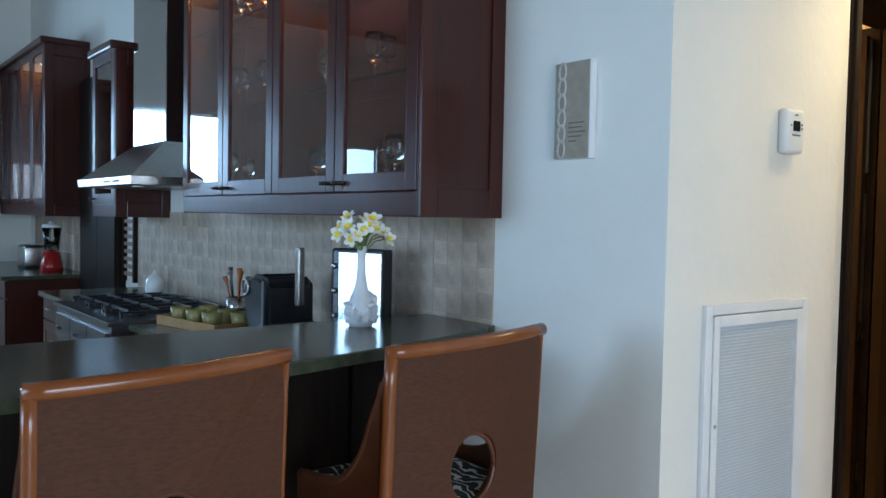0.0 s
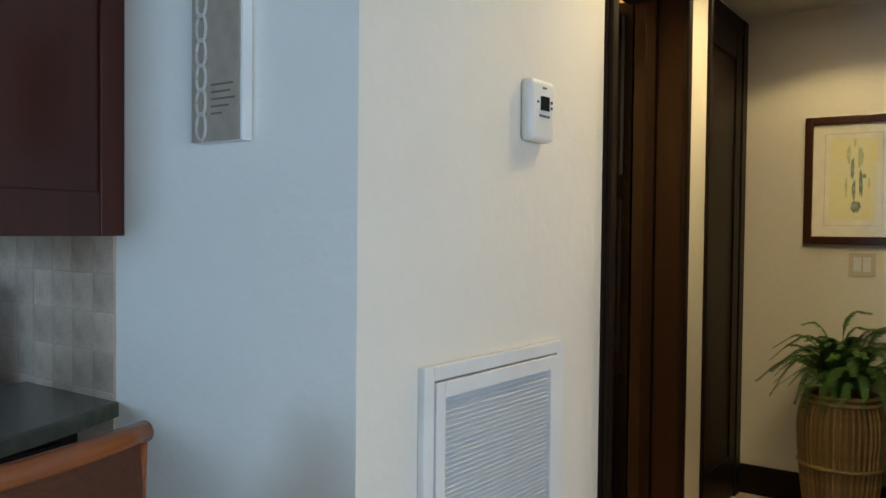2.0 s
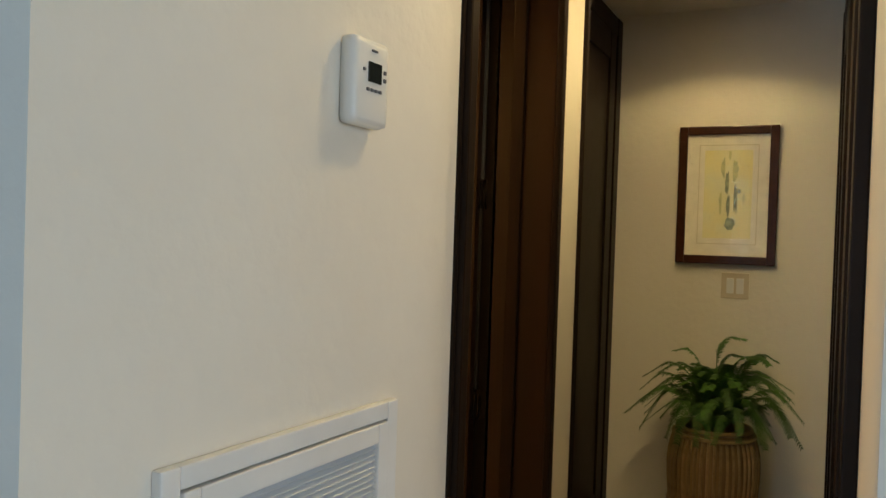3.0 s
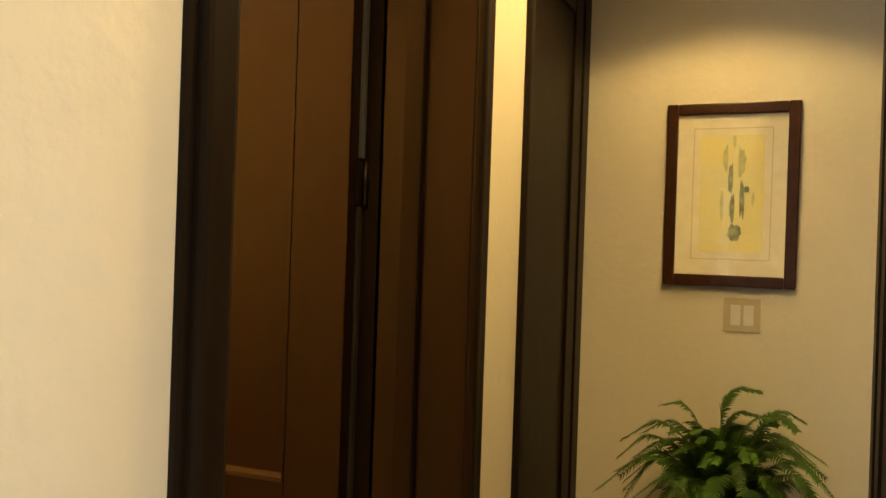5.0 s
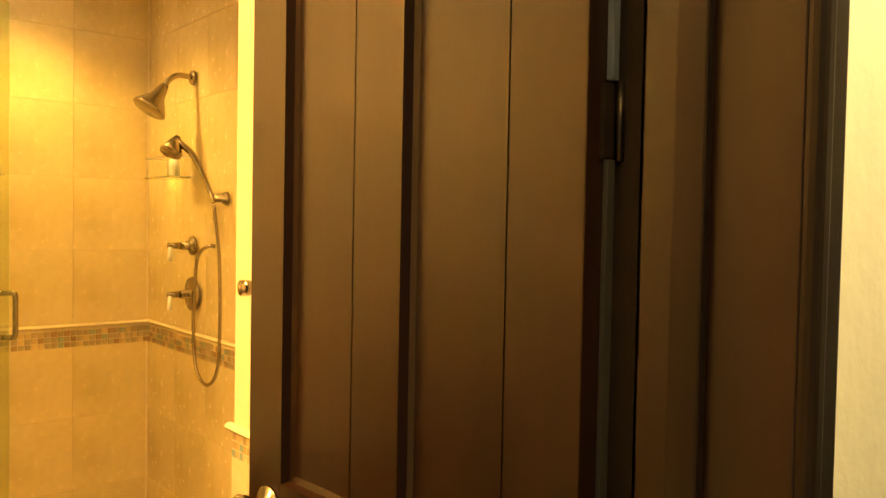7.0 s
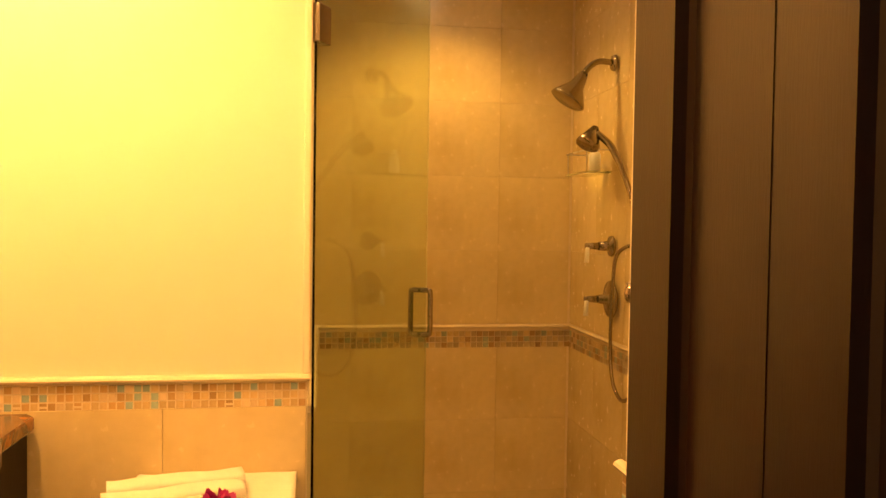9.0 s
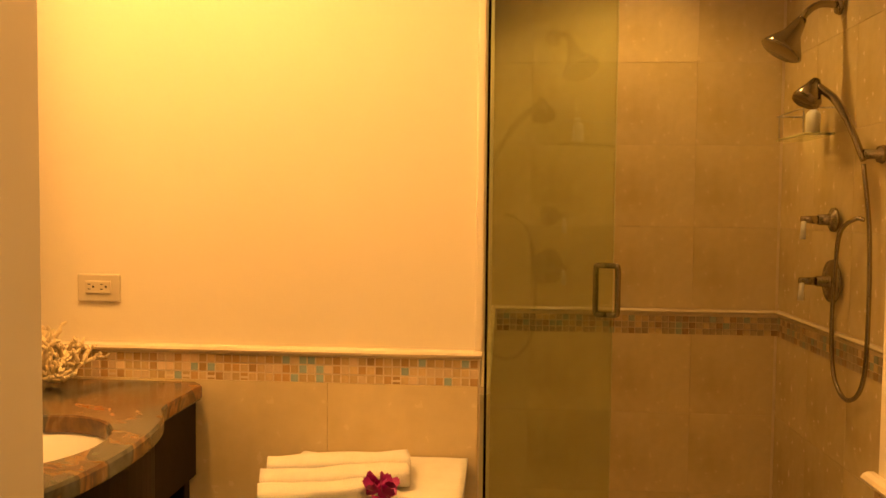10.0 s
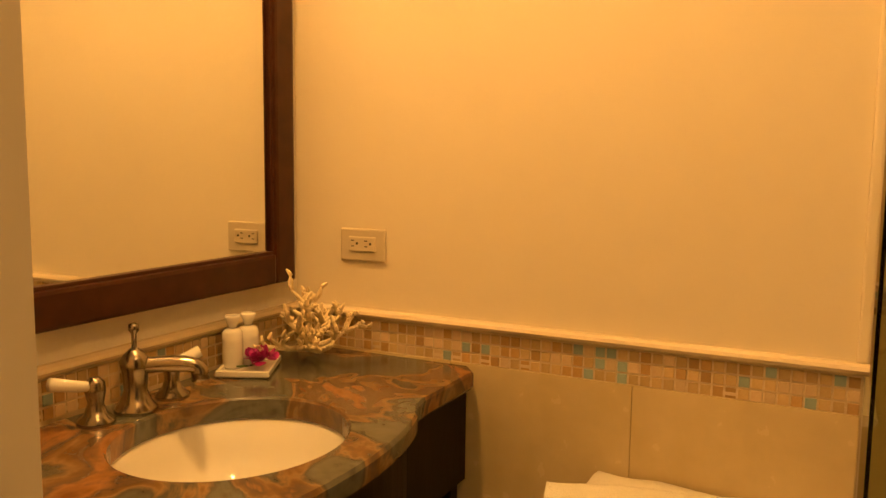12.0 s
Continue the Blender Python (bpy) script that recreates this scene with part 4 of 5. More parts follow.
soft_towel("bath_towel", "white folded bath towel on the stool", 0.775, 1.105, 1.385, 1.735, 0.737, 0.768, 0, 1)
soft_towel("hand_towel", "white rolled hand towel on the bath towel", 0.770, 0.945, 1.415, 1.468, 0.770, 0.796, 17, 2)
soft_towel("hand_towel", "white rolled hand towel on the bath towel", 0.757, 1.012, 1.474, 1.532, 0.770, 0.803, 15, 3)
soft_towel("hand_towel", "white rolled hand towel on the bath towel", 0.750, 1.005, 1.540, 1.600, 0.770, 0.806, 14, 4)
bougainvillea(0.975, 1.440, 0.771, 0.95, "magenta bougainvillea bloom on the folded towels")

# ---- kitchen: cabinets along the wall ----
def goblet(x, y, z, s=1.0):
    bm = lathe([(0, 0.0), (0.030, 0.0), (0.030, 0.002), (0.004, 0.006), (0.0035, 0.07), (0.012, 0.078), (0.030, 0.10), (0.034, 0.13), (0.029, 0.17), (0.028, 0.17), (0.033, 0.13), (0.028, 0.112), (0.014, 0.099), (0, 0.096)], 20)
    ob = part("wine_glass", bm, WINEGLASS, None, "", True)
    ob.matrix_world = pose(x, y, z) @ Matrix.Scale(s, 4)
    return tagged(ob, "clear stemmed wine glass on a cabinet shelf", "glass", "glassware in the cabinet")


WINEGLASS = clear_glass("crystal", (0.98, 0.98, 0.97), 0.02)


def door_front(parent, y0, y1, z0, z1, x, glass=True, knob_at=None):
    """A framed cabinet door facing -x, its front at x."""
    d = part("door", box(x, x + 0.02, y0 + 0.002, y0 + 0.058, z0, z1, 0.003), CHERRY, parent)
    part("stile", box(x, x + 0.02, y1 - 0.058, y1 - 0.002, z0, z1, 0.003), CHERRY, d)
    part("rail", box(x, x + 0.02, y0 + 0.058, y1 - 0.058, z0, z0 + 0.06, 0.002), CHERRY, d)
    part("rail", box(x, x + 0.02, y0 + 0.058, y1 - 0.058, z1 - 0.06, z1, 0.002), CHERRY, d)
    if glass:
        g = part("pane", box(x + 0.008, x + 0.012, y0 + 0.055, y1 - 0.055, z0 + 0.055, z1 - 0.055), GLASS, d, "clear glass pane")
        g.visible_shadow = False
    else:
        part("panel", box(x + 0.004, x + 0.014, y0 + 0.055, y1 - 0.055, z0 + 0.055, z1 - 0.055, 0.004), CHERRY, d)
    if knob_at is not None:
        part("pull", tube(curve_points([(x, knob_at - 0.03, z0 + 0.03), (x - 0.022, knob_at - 0.02, z0 + 0.03), (x - 0.022, knob_at + 0.02, z0 + 0.03), (x, knob_at + 0.03, z0 + 0.03)], 4), 0.006, 8), BRONZE, d, "dark bronze pull", True)


def upper_cabinet(y0, y1, n, z0, z1, label):
    ob = thing("wall_cabinet", label, "cabinet")
    part("side_panel", box(-0.31, 0, y0, y0 + 0.02, z0, z1), CHERRY, ob)
    part("side_panel", box(-0.31, 0, y1 - 0.02, y1, z0, z1), CHERRY, ob)
    part("back_panel", box(-0.015, 0, y0 + 0.02, y1 - 0.02, z0, z1), CHERRY, ob)
    part("bottom", box(-0.31, -0.015, y0 + 0.02, y1 - 0.02, z0 + 0.06, z0 + 0.08), CHERRY, ob)
    part("top", box(-0.31, -0.015, y0 + 0.02, y1 - 0.02, z1 - 0.02, z1), CHERRY, ob)
    part("cornice", box(-0.36, 0, y0 - 0.02, y1 + 0.02, z1, z1 + 0.05, 0.012), CHERRY, ob)
    part("light_rail", box(-0.327, -0.30, y0, y1, z0, z0 + 0.078, 0.004), CHERRY, ob)
    for zs in (1.737, 2.115):
        part("shelf", box(-0.29, -0.016, y0 + 0.021, y1 - 0.021, zs, zs + 0.008), GLASS, ob, "glass shelf").visible_shadow = False
    w = (y1 - y0) / n
    for i in range(n):
        a = y0 + i * w
        door_front(ob, a, a + w, z0 + 0.08, z1, -0.332, True, a + (w - 0.04 if i % 2 == 0 else 0.04))
        part("divider", box(-0.31, -0.016, a + w - 0.006, a + w + 0.006, z0 + 0.08, z1 - 0.02), CHERRY, ob) if i < n - 1 and i % 2 else None
    # framed end panel towards the bar
    e = part("end_panel", box(-0.330, 0.0, y0 - 0.012, y0, z0, z1, 0.002), CHERRY, ob)
    for a, b, c, d in ((-0.330, -0.262, z0, z1), (-0.055, 0.0, z0, z1), (-0.262, -0.055, z0, z0 + 0.09), (-0.262, -0.055, z1 - 0.09, z1)):
        part("frame_strip", box(a, b, y0 - 0.020, y0 - 0.011, c, d, 0.004), CHERRY, e)
    return ob


upper_cabinet(0.653, 2.55, 4, 1.283, 2.56, "cherry wood wall cabinet with glass doors and glassware")
upper_cabinet(3.66, 4.12, 1, 1.25, 2.24, "narrow cherry wood wall cabinet beside the hood")
upper_cabinet(5.46, 7.25, 4, 1.237, 2.56, "cherry wood wall cabinet with lit glass doors")
corner_run = upper_cabinet(0.37, 1.42, 2, 1.237, 2.56, "cherry wood wall cabinet across the kitchen corner")
corner_run.matrix_world = pose(0, 7.598, 0, 0, 0, 90)
rg = random.Random(3)
for zs, ys in ((1.364, (0.82, 0.99, 1.08, 1.35, 1.50, 1.72, 1.95, 2.20, 2.40)), (1.746, (0.86, 1.075, 1.17, 1.45, 1.53, 1.80, 2.03, 2.24, 2.42)), (2.124, (1.05, 1.25, 1.58, 1.68, 2.02, 2.13, 2.28, 2.44))):
    for y in ys:
        goblet(rg.uniform(-0.21, -0.12), y, zs, rg.uniform(0.95, 1.3))
for y in (0.90, 1.40, 1.85, 2.30, 5.7, 6.3):
    pk = thing("cabinet_puck_light", "small warm puck light under the cabinet top", "light", pose(-0.16, y, 2.54), "puck lights")
    part("housing", lathe([(0.0, 0.0), (0.03, 0.0), (0.03, -0.012), (0.024, -0.012), (0.024, -0.006), (0, -0.006)], 16), STEEL, pk, "", True)
    part("lens", lathe([(0, -0.0065), (0.023, -0.0065), (0.018, -0.011), (0, -0.012)], 16), PUCKGLOW, pk, "glowing lens", True)
lamp("cabinet_light", "POINT", pose(-0.16, 1.1, 2.50), 6, WARM, radius=0.03)
lamp("cabinet_light", "POINT", pose(-0.16, 2.05, 2.50), 6, WARM, radius=0.03)
lamp("cabinet_light", "POINT", pose(-0.16, 6.0, 2.50), 4, WARM, radius=0.03)

# range hood
hood = thing("range_hood", "stainless steel chimney range hood on the wall", "range hood")
part("canopy_band", box(-0.51, 0.0, 2.77, 3.75, 1.418, 1.462, 0.003), STEEL, hood)
bm = bmesh.new()
lo = [bm.verts.new(c) for c in ((-0.505, 2.775, 1.462), (0, 2.775, 1.462), (0, 3.745, 1.462), (-0.505, 3.745, 1.462))]
hi = [bm.verts.new(c) for c in ((-0.28, 2.94, 1.655), (0, 2.94, 1.655), (0, 3.48, 1.655), (-0.28, 3.48, 1.655))]
for i in range(4):
    bm.faces.new((lo[i], lo[(i + 1) % 4], hi[(i + 1) % 4], hi[i]))
bm.faces.new(hi)
bm.faces.new(lo[::-1])
bmesh.ops.recalc_face_normals(bm, faces=bm.faces[:])
part("canopy", bm, STEEL, hood)
part("chimney", box(-0.278, 0, 2.942, 3.478, 1.655, 3.595, 0.004), POLISHED, hood)
part("label_bar", box(-0.5115, -0.5095, 2.95, 3.06, 1.433, 1.446), INK, hood)
for i in range(4):
    part("button", box(-0.513, -0.509, 3.12 + i * 0.03, 3.135 + i * 0.03, 1.433, 1.445, 0.001), BLACKPLASTIC, hood)
for y in (3.0, 3.5):
    part("lamp_lens", lathe([(0, 0), (0.03, 0), (0.028, -0.006), (0, -0.007)], 16, None, pose(-0.4, y, 1.417)), WHITEPLASTIC, hood, "", True)

# base units, worktops
KZ = 0.78


def base_unit(y0, y1, x, label, n=2):
    ob = thing("base_cabinet", label, "cabinet")
    part("carcass", box(x + 0.02, 0, y0, y1, 0.10, KZ - 0.03), CHERRY, ob)
    part("plinth", box(x + 0.07, 0, y0, y1, 0, 0.10), DARKWOOD, ob)
    w = (y1 - y0) / n
    for i in range(n):
        door_front(ob, y0 + i * w, y0 + (i + 1) * w, 0.12, KZ - 0.18, x, False)
        dr = part("drawer", box(x, x + 0.02, y0 + i * w + 0.002, y0 + (i + 1) * w - 0.002, KZ - 0.17, KZ - 0.04, 0.003), CHERRY, ob)
        part("pull", tube([(x - 0.02, y0 + (i + .5) * w - 0.05, KZ - 0.10), (x - 0.02, y0 + (i + .5) * w + 0.05, KZ - 0.10)], 0.005, 8), STEEL, dr, "steel pull", True)


base_unit(1.02, 2.40, -0.60, "cherry wood base cabinets under the worktop", 3)
base_unit(3.42, 4.20, -0.60, "cherry wood base cabinet beside the range", 2)
base_unit(5.46, 7.40, -0.60, "cherry wood base cabinets on the far run", 4)
wt = thing("worktop", "dark green granite kitchen worktop", "worktop")
part("slab", box(-0.63, 0, 1.02, 2.40, KZ - 0.03, KZ, 0.004), GREENSTONE, wt)
wt2 = thing("worktop", "dark green granite worktop beside the range", "worktop")
part("slab", box(-0.63, 0, 3.42, 4.20, KZ - 0.03, KZ, 0.004), GREENSTONE, wt2)
wt3 = thing("worktop", "dark green granite worktop on the far run", "worktop")
part("slab", box(-0.63, 0, 5.44, 7.40, KZ - 0.03, KZ, 0.004), GREENSTONE, wt3)

stove = thing("gas_range", "stainless steel gas range with black cast grates", "stove")
part("body", box(-0.70, -0.01, 2.41, 3.41, 0.06, KZ - 0.01, 0.004), DARKSTEEL, stove)
part("hob", box(-0.72, -0.01, 2.405, 3.415, KZ - 0.01, KZ + 0.012, 0.006), DARKSTEEL, stove)
part("oven_door", box(-0.722, -0.70, 2.46, 3.36, 0.15, 0.56, 0.006), BLACKPLASTIC, stove, "black glass oven door")
part("oven_handle", tube([(-0.75, 2.5, 0.58), (-0.75, 3.32, 0.58)], 0.011, 10), STEEL, stove, "", True)
for i in range(3):
    y = 2.45 + i * 0.31
    df = part("drawer_front", box(-0.716, -0.70, y, y + 0.30, 0.615, 0.735, 0.004), DARKSTEEL, stove)
    part("pull", tube([(-0.735, y + 0.11, 0.675), (-0.735, y + 0.19, 0.675)], 0.008, 8), BLACKPLASTIC, df, "black pull", True)
for y in (2.62, 2.91, 3.20):
    for x in (-0.53, -0.23):
        part("burner", lathe([(0, 0.012), (0.05, 0.012), (0.045, 0.022), (0.028, 0.024), (0.028, 0.034), (0, 0.036)], 20, None, pose(x, y, KZ)), BLACKPLASTIC, stove, "", True)
    for dx in (-0.60, -0.46, -0.30, -0.16):
        part("grate_bar", box(dx - 0.006, dx + 0.006, y - 0.13, y + 0.13, KZ + 0.036, KZ + 0.050, 0.002), BLACKPLASTIC, stove)
    for dy in (-0.124, 0, 0.124):
        part("grate_bar", box(-0.64, -0.12, y + dy - 0.006, y + dy + 0.006, KZ + 0.030, KZ + 0.044, 0.002), BLACKPLASTIC, stove)
    for dx in (-0.63, -0.13):
        for dy in (-0.12, 0.12):
            part("grate_foot", box(dx - 0.006, dx + 0.006, y + dy - 0.006, y + dy + 0.006, KZ + 0.010, KZ + 0.036), BLACKPLASTIC, stove)

fridge = thing("tall_cabinet", "tall dark wooden pantry cabinet", "cabinet")
part("carcass", box(-0.06, 0, 4.52, 5.44, 0, 2.3, 0.004), DARKWOOD, fridge)
part("door", box(-0.078, -0.06, 4.53, 4.975, 0.1, 2.28, 0.004), DARKWOOD, fridge)
part("door", box(-0.078, -0.06, 4.98, 5.43, 0.1, 2.28, 0.004), DARKWOOD, fridge)
SLATWOOD = pbr("slat_wood", (0.30, 0.19, 0.13), (0.22, 0.13, 0.09), 8, 0.4)
shutter = tagged(thing("window_1", "brown slatted wooden shutter in a dark frame", "window"), kind="structure")
part("window_frame", box(-0.03, 0, 4.26, 4.29, 0.80, 2.2, 0.003), DARKWOOD, shutter)
part("window_frame", box(-0.03, 0, 4.49, 4.52, 0.80, 2.2, 0.003), DARKWOOD, shutter)
for i in range(26):
    part("slat", box(-0.025, -0.005, 4.29, 4.49, 0.84 + i * 0.052, 0.866 + i * 0.052, 0.002), SLATWOOD, shutter)

# ---- kitchen: breakfast bar ----
BZ = 0.936
bar = thing("breakfast_bar", "green granite breakfast bar on dark wooden panels", "bar counter")
edge = [(0.0, 0.655), (-0.12, 0.60), (-0.32, 0.535), (-0.55, 0.475), (-0.86, 0.41), (-1.17, 0.375), (-1.5, 0.375), (-2.6, 0.40)]
part("granite_top", slab(edge + [(-2.6, 1.02), (0.0, 1.02)], BZ - 0.032, BZ, 0.006), GREENSTONE, bar)
part("front_panel", box(-2.5, -0.002, 0.80, 0.86, 0.0, BZ - 0.032), DARKWOOD, bar)
part("side_panel", box(-2.5, -2.46, 0.86, 1.02, 0.0, BZ - 0.032), CHERRY, bar)
for i in range(5):
    part("raised_panel", box(-2.42 + i * 0.49, -2.0 + i * 0.49, 0.788, 0.80, 0.12, BZ - 0.1, 0.006), DARKWOOD, bar)

# bar stools
SEATFAB = bpy.data.materials.new("black_white_fabric")
SEATFAB.use_nodes = True
nt = SEATFAB.node_tree
wv = nt.nodes.new("ShaderNodeTexWave")
wv.inputs["Scale"].default_value, wv.inputs["Distortion"].default_value, wv.inputs["Detail"].default_value, wv.inputs["Detail Scale"].default_value = 9.0, 9.0, 2.0, 2.2
rp = nt.nodes.new("ShaderNodeValToRGB")
rp.color_ramp.elements[0].position, rp.color_ramp.elements[1].position = 0.78, 0.86
rp.color_ramp.elements[0].color, rp.color_ramp.elements[1].color = (0.02, 0.018, 0.016, 1), (0.62, 0.58, 0.52, 1)
tc = nt.nodes.new("ShaderNodeTexCoord")
nt.links.new(tc.outputs["Object"], wv.inputs["Vector"])
nt.links.new(wv.outputs[0], rp.inputs[0])
nt.links.new(rp.outputs[0], nt.nodes["Principled BSDF"].inputs["Base Color"])
nt.nodes["Principled BSDF"].inputs["Roughness"].default_value = 0.9
RIM = pbr("polished_caramel_leather", (0.24, 0.068, 0.012), (0.18, 0.050, 0.010), 10, 0.25, coat=0.25, wear=0.08)


def stool(x0, m=None):
    """A bar stool whose tall back faces -y; x0 is the back's left edge."""
    st = thing("bar_stool", "caramel leather bar stool with a woven back and ring cutout", "bar stool", pose(x0, 0.20, 0), "stools at the breakfast bar")
    W, B0, B1 = 0.485, 0.44, 1.0
    cz, cr, tall = 0.680, 0.072, 1.2
    bm = bmesh.new()
    ring = []
    hw, zlo, zhi = W / 2 - 0.010, B0, B1 - 0.030
    for i in range(48):
        a = 2 * math.pi * i / 48
        c, s = math.cos(a), math.sin(a)
        k = min(hw / abs(c) if abs(c) > 1e-6 else 9, ((zhi - cz) if s > 0 else (cz - zlo)) / abs(s) if abs(s) > 1e-6 else 9)

        def bend(x, z, y):
            return (W / 2 + x, y + 0.030 * ((x / (W / 2)) ** 2 - 0.4) - 0.05 * (z - B0), z + 0.018 * (x / W + 0.5) * (z - B0) / (B1 - B0))
        ring.append([bm.verts.new(bend(c * r, cz + s * r * (tall if r == cr else 1), y)) for r, y in ((cr, -0.012), (k, -0.012), (k, 0.012), (cr, 0.012))])
    for i in range(48):
        a, b = ring[i], ring[(i + 1) % 48]
        for k in range(4):
            bm.faces.new((a[k], b[k], b[(k + 1) % 4], a[(k + 1) % 4]))
    bmesh.ops.recalc_face_normals(bm, faces=bm.faces[:])
    part("woven_back", bm, CANE, st, "brown woven back panel")

    def edge_y(x, z):
        return 0.030 * (((x - W / 2) / (W / 2)) ** 2 - 0.4) - 0.05 * (z - B0)
    part("cutout_ring", tube([(W / 2 + cr * math.cos(a), edge_y(W / 2, cz), cz + tall * cr * math.sin(a)) for a in [k * math.pi / 16 for k in range(33)]], 0.007, 8), LEATHER, st, "caramel leather ring", True)
    part("top_rail", tube([(x, edge_y(x, B1), B1 - 0.022 + 0.020 * x / W) for x in [0.0 + W * k / 12 for k in range(13)]], 0.017, 14), RIM, st, "polished caramel leather rail", True)
    for x in (0.012, W - 0.006):
        part("back_post", tube([(x, edge_y(x, z), z) for z in (0.38, 0.55, 0.75, 0.9, B1 - 0.014)], 0.016 if x < 0.1 else 0.009, 10), RIM, st, "", True)
        apts = curve_points([(x, edge_y(x, 0.95) + 0.006, 0.94), (x, 0.05, 0.83), (x, 0.11, 0.71), (x, 0.21, 0.63), (x, 0.40, 0.60)], 5)
        part("arm", tube(apts, [0.008 + 0.005 * min(1.0, 3 * k / len(apts)) for k in range(len(apts))], 10), LEATHER, st, "", True)
        sp = bmesh.new()
        c = [(x, 0.02, 0.91), (x, 0.05, 0.82), (x, 0.11, 0.70), (x, 0.21, 0.62), (x, 0.40, 0.592), (x, 0.40, 0.50), (x, 0.02, 0.50)]
        va = [sp.verts.new((p[0] - 0.01, p[1], p[2])) for p in c]
        vb = [sp.verts.new((p[0] + 0.01, p[1], p[2])) for p in c]
        sp.faces.new(va)
        sp.faces.new(vb[::-1])
        for i in range(7):
            sp.faces.new((va[i], vb[i], vb[(i + 1) % 7], va[(i + 1) % 7]))
        bmesh.ops.recalc_face_normals(sp, faces=sp.faces[:])
        part("side_panel", sp, LEATHER, st)
    part("seat", box(0.03, W - 0.03, 0.0, 0.42, 0.50, 0.60, 0.025), SEATFAB, st, "black and white patterned seat cushion")
    part("seat_frame", box(0.02, W - 0.02, -0.005, 0.42, 0.44, 0.50, 0.008), LEATHER, st)
    for x in (0.035, W - 0.035):
        for y in (0.012, 0.39):
            part("leg", tube([(x, y, 0), (x, y, 0.45)], [0.016, 0.022], 8), DARKWOOD, st, "", True)
    part("foot_rail", tube([(0.035, 0.39, 0.2), (W - 0.035, 0.39, 0.2)], 0.012, 8), DARKWOOD, st, "", True)
    return st


s1 = stool(-0.745)
copy_thing(s1, pose(-1.475, 0.20, 0))

# vase with frangipani on the bar
VASEC = pbr("white_shell_ceramic", (0.78, 0.77, 0.76), (0.66, 0.66, 0.66), 22, 0.4, bump=0.3)
vase = thing("shell_vase", "white bottle vase encrusted with shells on the bar", "vase", pose(-0.385, 0.862, BZ))
part("bottle", lathe([(0, 0), (0.036, 0), (0.042, 0.02), (0.044, 0.05), (0.036, 0.085), (0.022, 0.12), (0.015, 0.16), (0.013, 0.21), (0.016, 0.252), (0.012, 0.252), (0.010, 0.21), (0.0, 0.20)], 24), VASEC, vase, "", True)
rs = random.Random(9)
for i in range(40):
    a, z = rs.uniform(0, 6.28), rs.uniform(0.0, 0.075)
    bmq = lathe([(0, 0), (0.019, 0.004), (0.015, 0.013), (0.004, 0.026), (0, 0.027)], 6, None, pose(0.033 * math.cos(a), 0.033 * math.sin(a), z + 0.012, rs.uniform(-30, 30), 60 + rs.uniform(-25, 25), math.degrees(a)) @ Matrix.Diagonal((rs.uniform(0.7, 1.4), rs.uniform(0.7, 1.2), rs.uniform(0.6, 1.1), 1)))
    for v in bmq.verts:
        v.co.z = max(v.co.z, 0.0)
    part("shell", bmq, VASEC, vase, "", False)
PETAL = pbr("frangipani_white", (0.82, 0.82, 0.76), (0.78, 0.78, 0.68), 40, 0.6)
YELLOW = pbr("frangipani_yellow", (0.85, 0.62, 0.02), (0.80, 0.66, 0.10), 40, 0.6)
STEM = pbr("stem_green", (0.20, 0.24, 0.07), None, 20, 0.6)
bouquet = thing("frangipani_bouquet", "white and yellow frangipani flowers in the vase", "flowers", pose(-0.385, 0.862, BZ + 0.24))
pm = [petal_mesh("petals", 5, 0.028, 0.0092, 0.30, PETAL, k) for k in range(3)]
ym = [petal_mesh("yellow_heart", 5, 0.0125, 0.0055, 0.40, YELLOW, k) for k in range(3)]
for i in range(22):
    a, e = i * 137.5, rs.uniform(10, 72)
    r = rs.uniform(0.065, 0.095)
    d = Vector((math.cos(radians(a)) * math.cos(radians(e)), math.sin(radians(a)) * math.cos(radians(e)), math.sin(radians(e))))
    p = d * r + Vector((0, 0, 0.02))
    part("stem", tube([(0, 0, -0.02), tuple(p * 0.5 + Vector((0, 0, 0.01))), tuple(p)], 0.0022, 5), STEM, bouquet, "", True)
    f = new("flower", pm[i % 3])
    f.parent = bouquet
    face = d + Vector((-0.5, -0.55, 0.1))
    m = Matrix.Translation(p) @ face.to_track_quat("Z", "Y").to_matrix().to_4x4()
    f.matrix_basis = m
    h = new("yellow_heart", ym[i % 3])
    h.parent = f
    h.matrix_basis = pose(0, 0, 0.0022)

# small appliances on the worktop
oven = thing("toaster_oven", "mirror-finished steel toaster oven on the worktop", "toaster oven", pose(-0.212, 1.158, KZ, 0, 0, 25))
POLISHED = pbr("polished_steel", (0.72, 0.73, 0.74), (0.66, 0.67, 0.68), 5, 0.14, metal=1.0)
part("body", box(0.0, 0.060, -0.112, 0.112, 0.010, 0.385, 0.010), BLACKPLASTIC, oven)
part("steel_front", box(-0.006, 0.002, -0.104, 0.078, 0.04, 0.372, 0.003), POLISHED, oven, "polished steel front")
for z in (0.14, 0.23, 0.32):
    part("dial", lathe([(0, 0), (0.011, 0), (0.009, 0.012), (0, 0.013)], 12, None, pose(0.0, 0.096, z, 0, -90, 0)), STEEL, oven, "", True)
for x in (0.012, 0.048):
    for y in (-0.10, 0.10):
        part("foot", lathe([(0, 0), (0.010, 0), (0.010, 0.012), (0, 0.012)], 10, None, pose(x, y, 0)), BLACKPLASTIC, oven)
coffee = thing("coffee_machine", "black capsule coffee machine with a steel tank lid", "coffee machine")
bmc = bmesh.new()
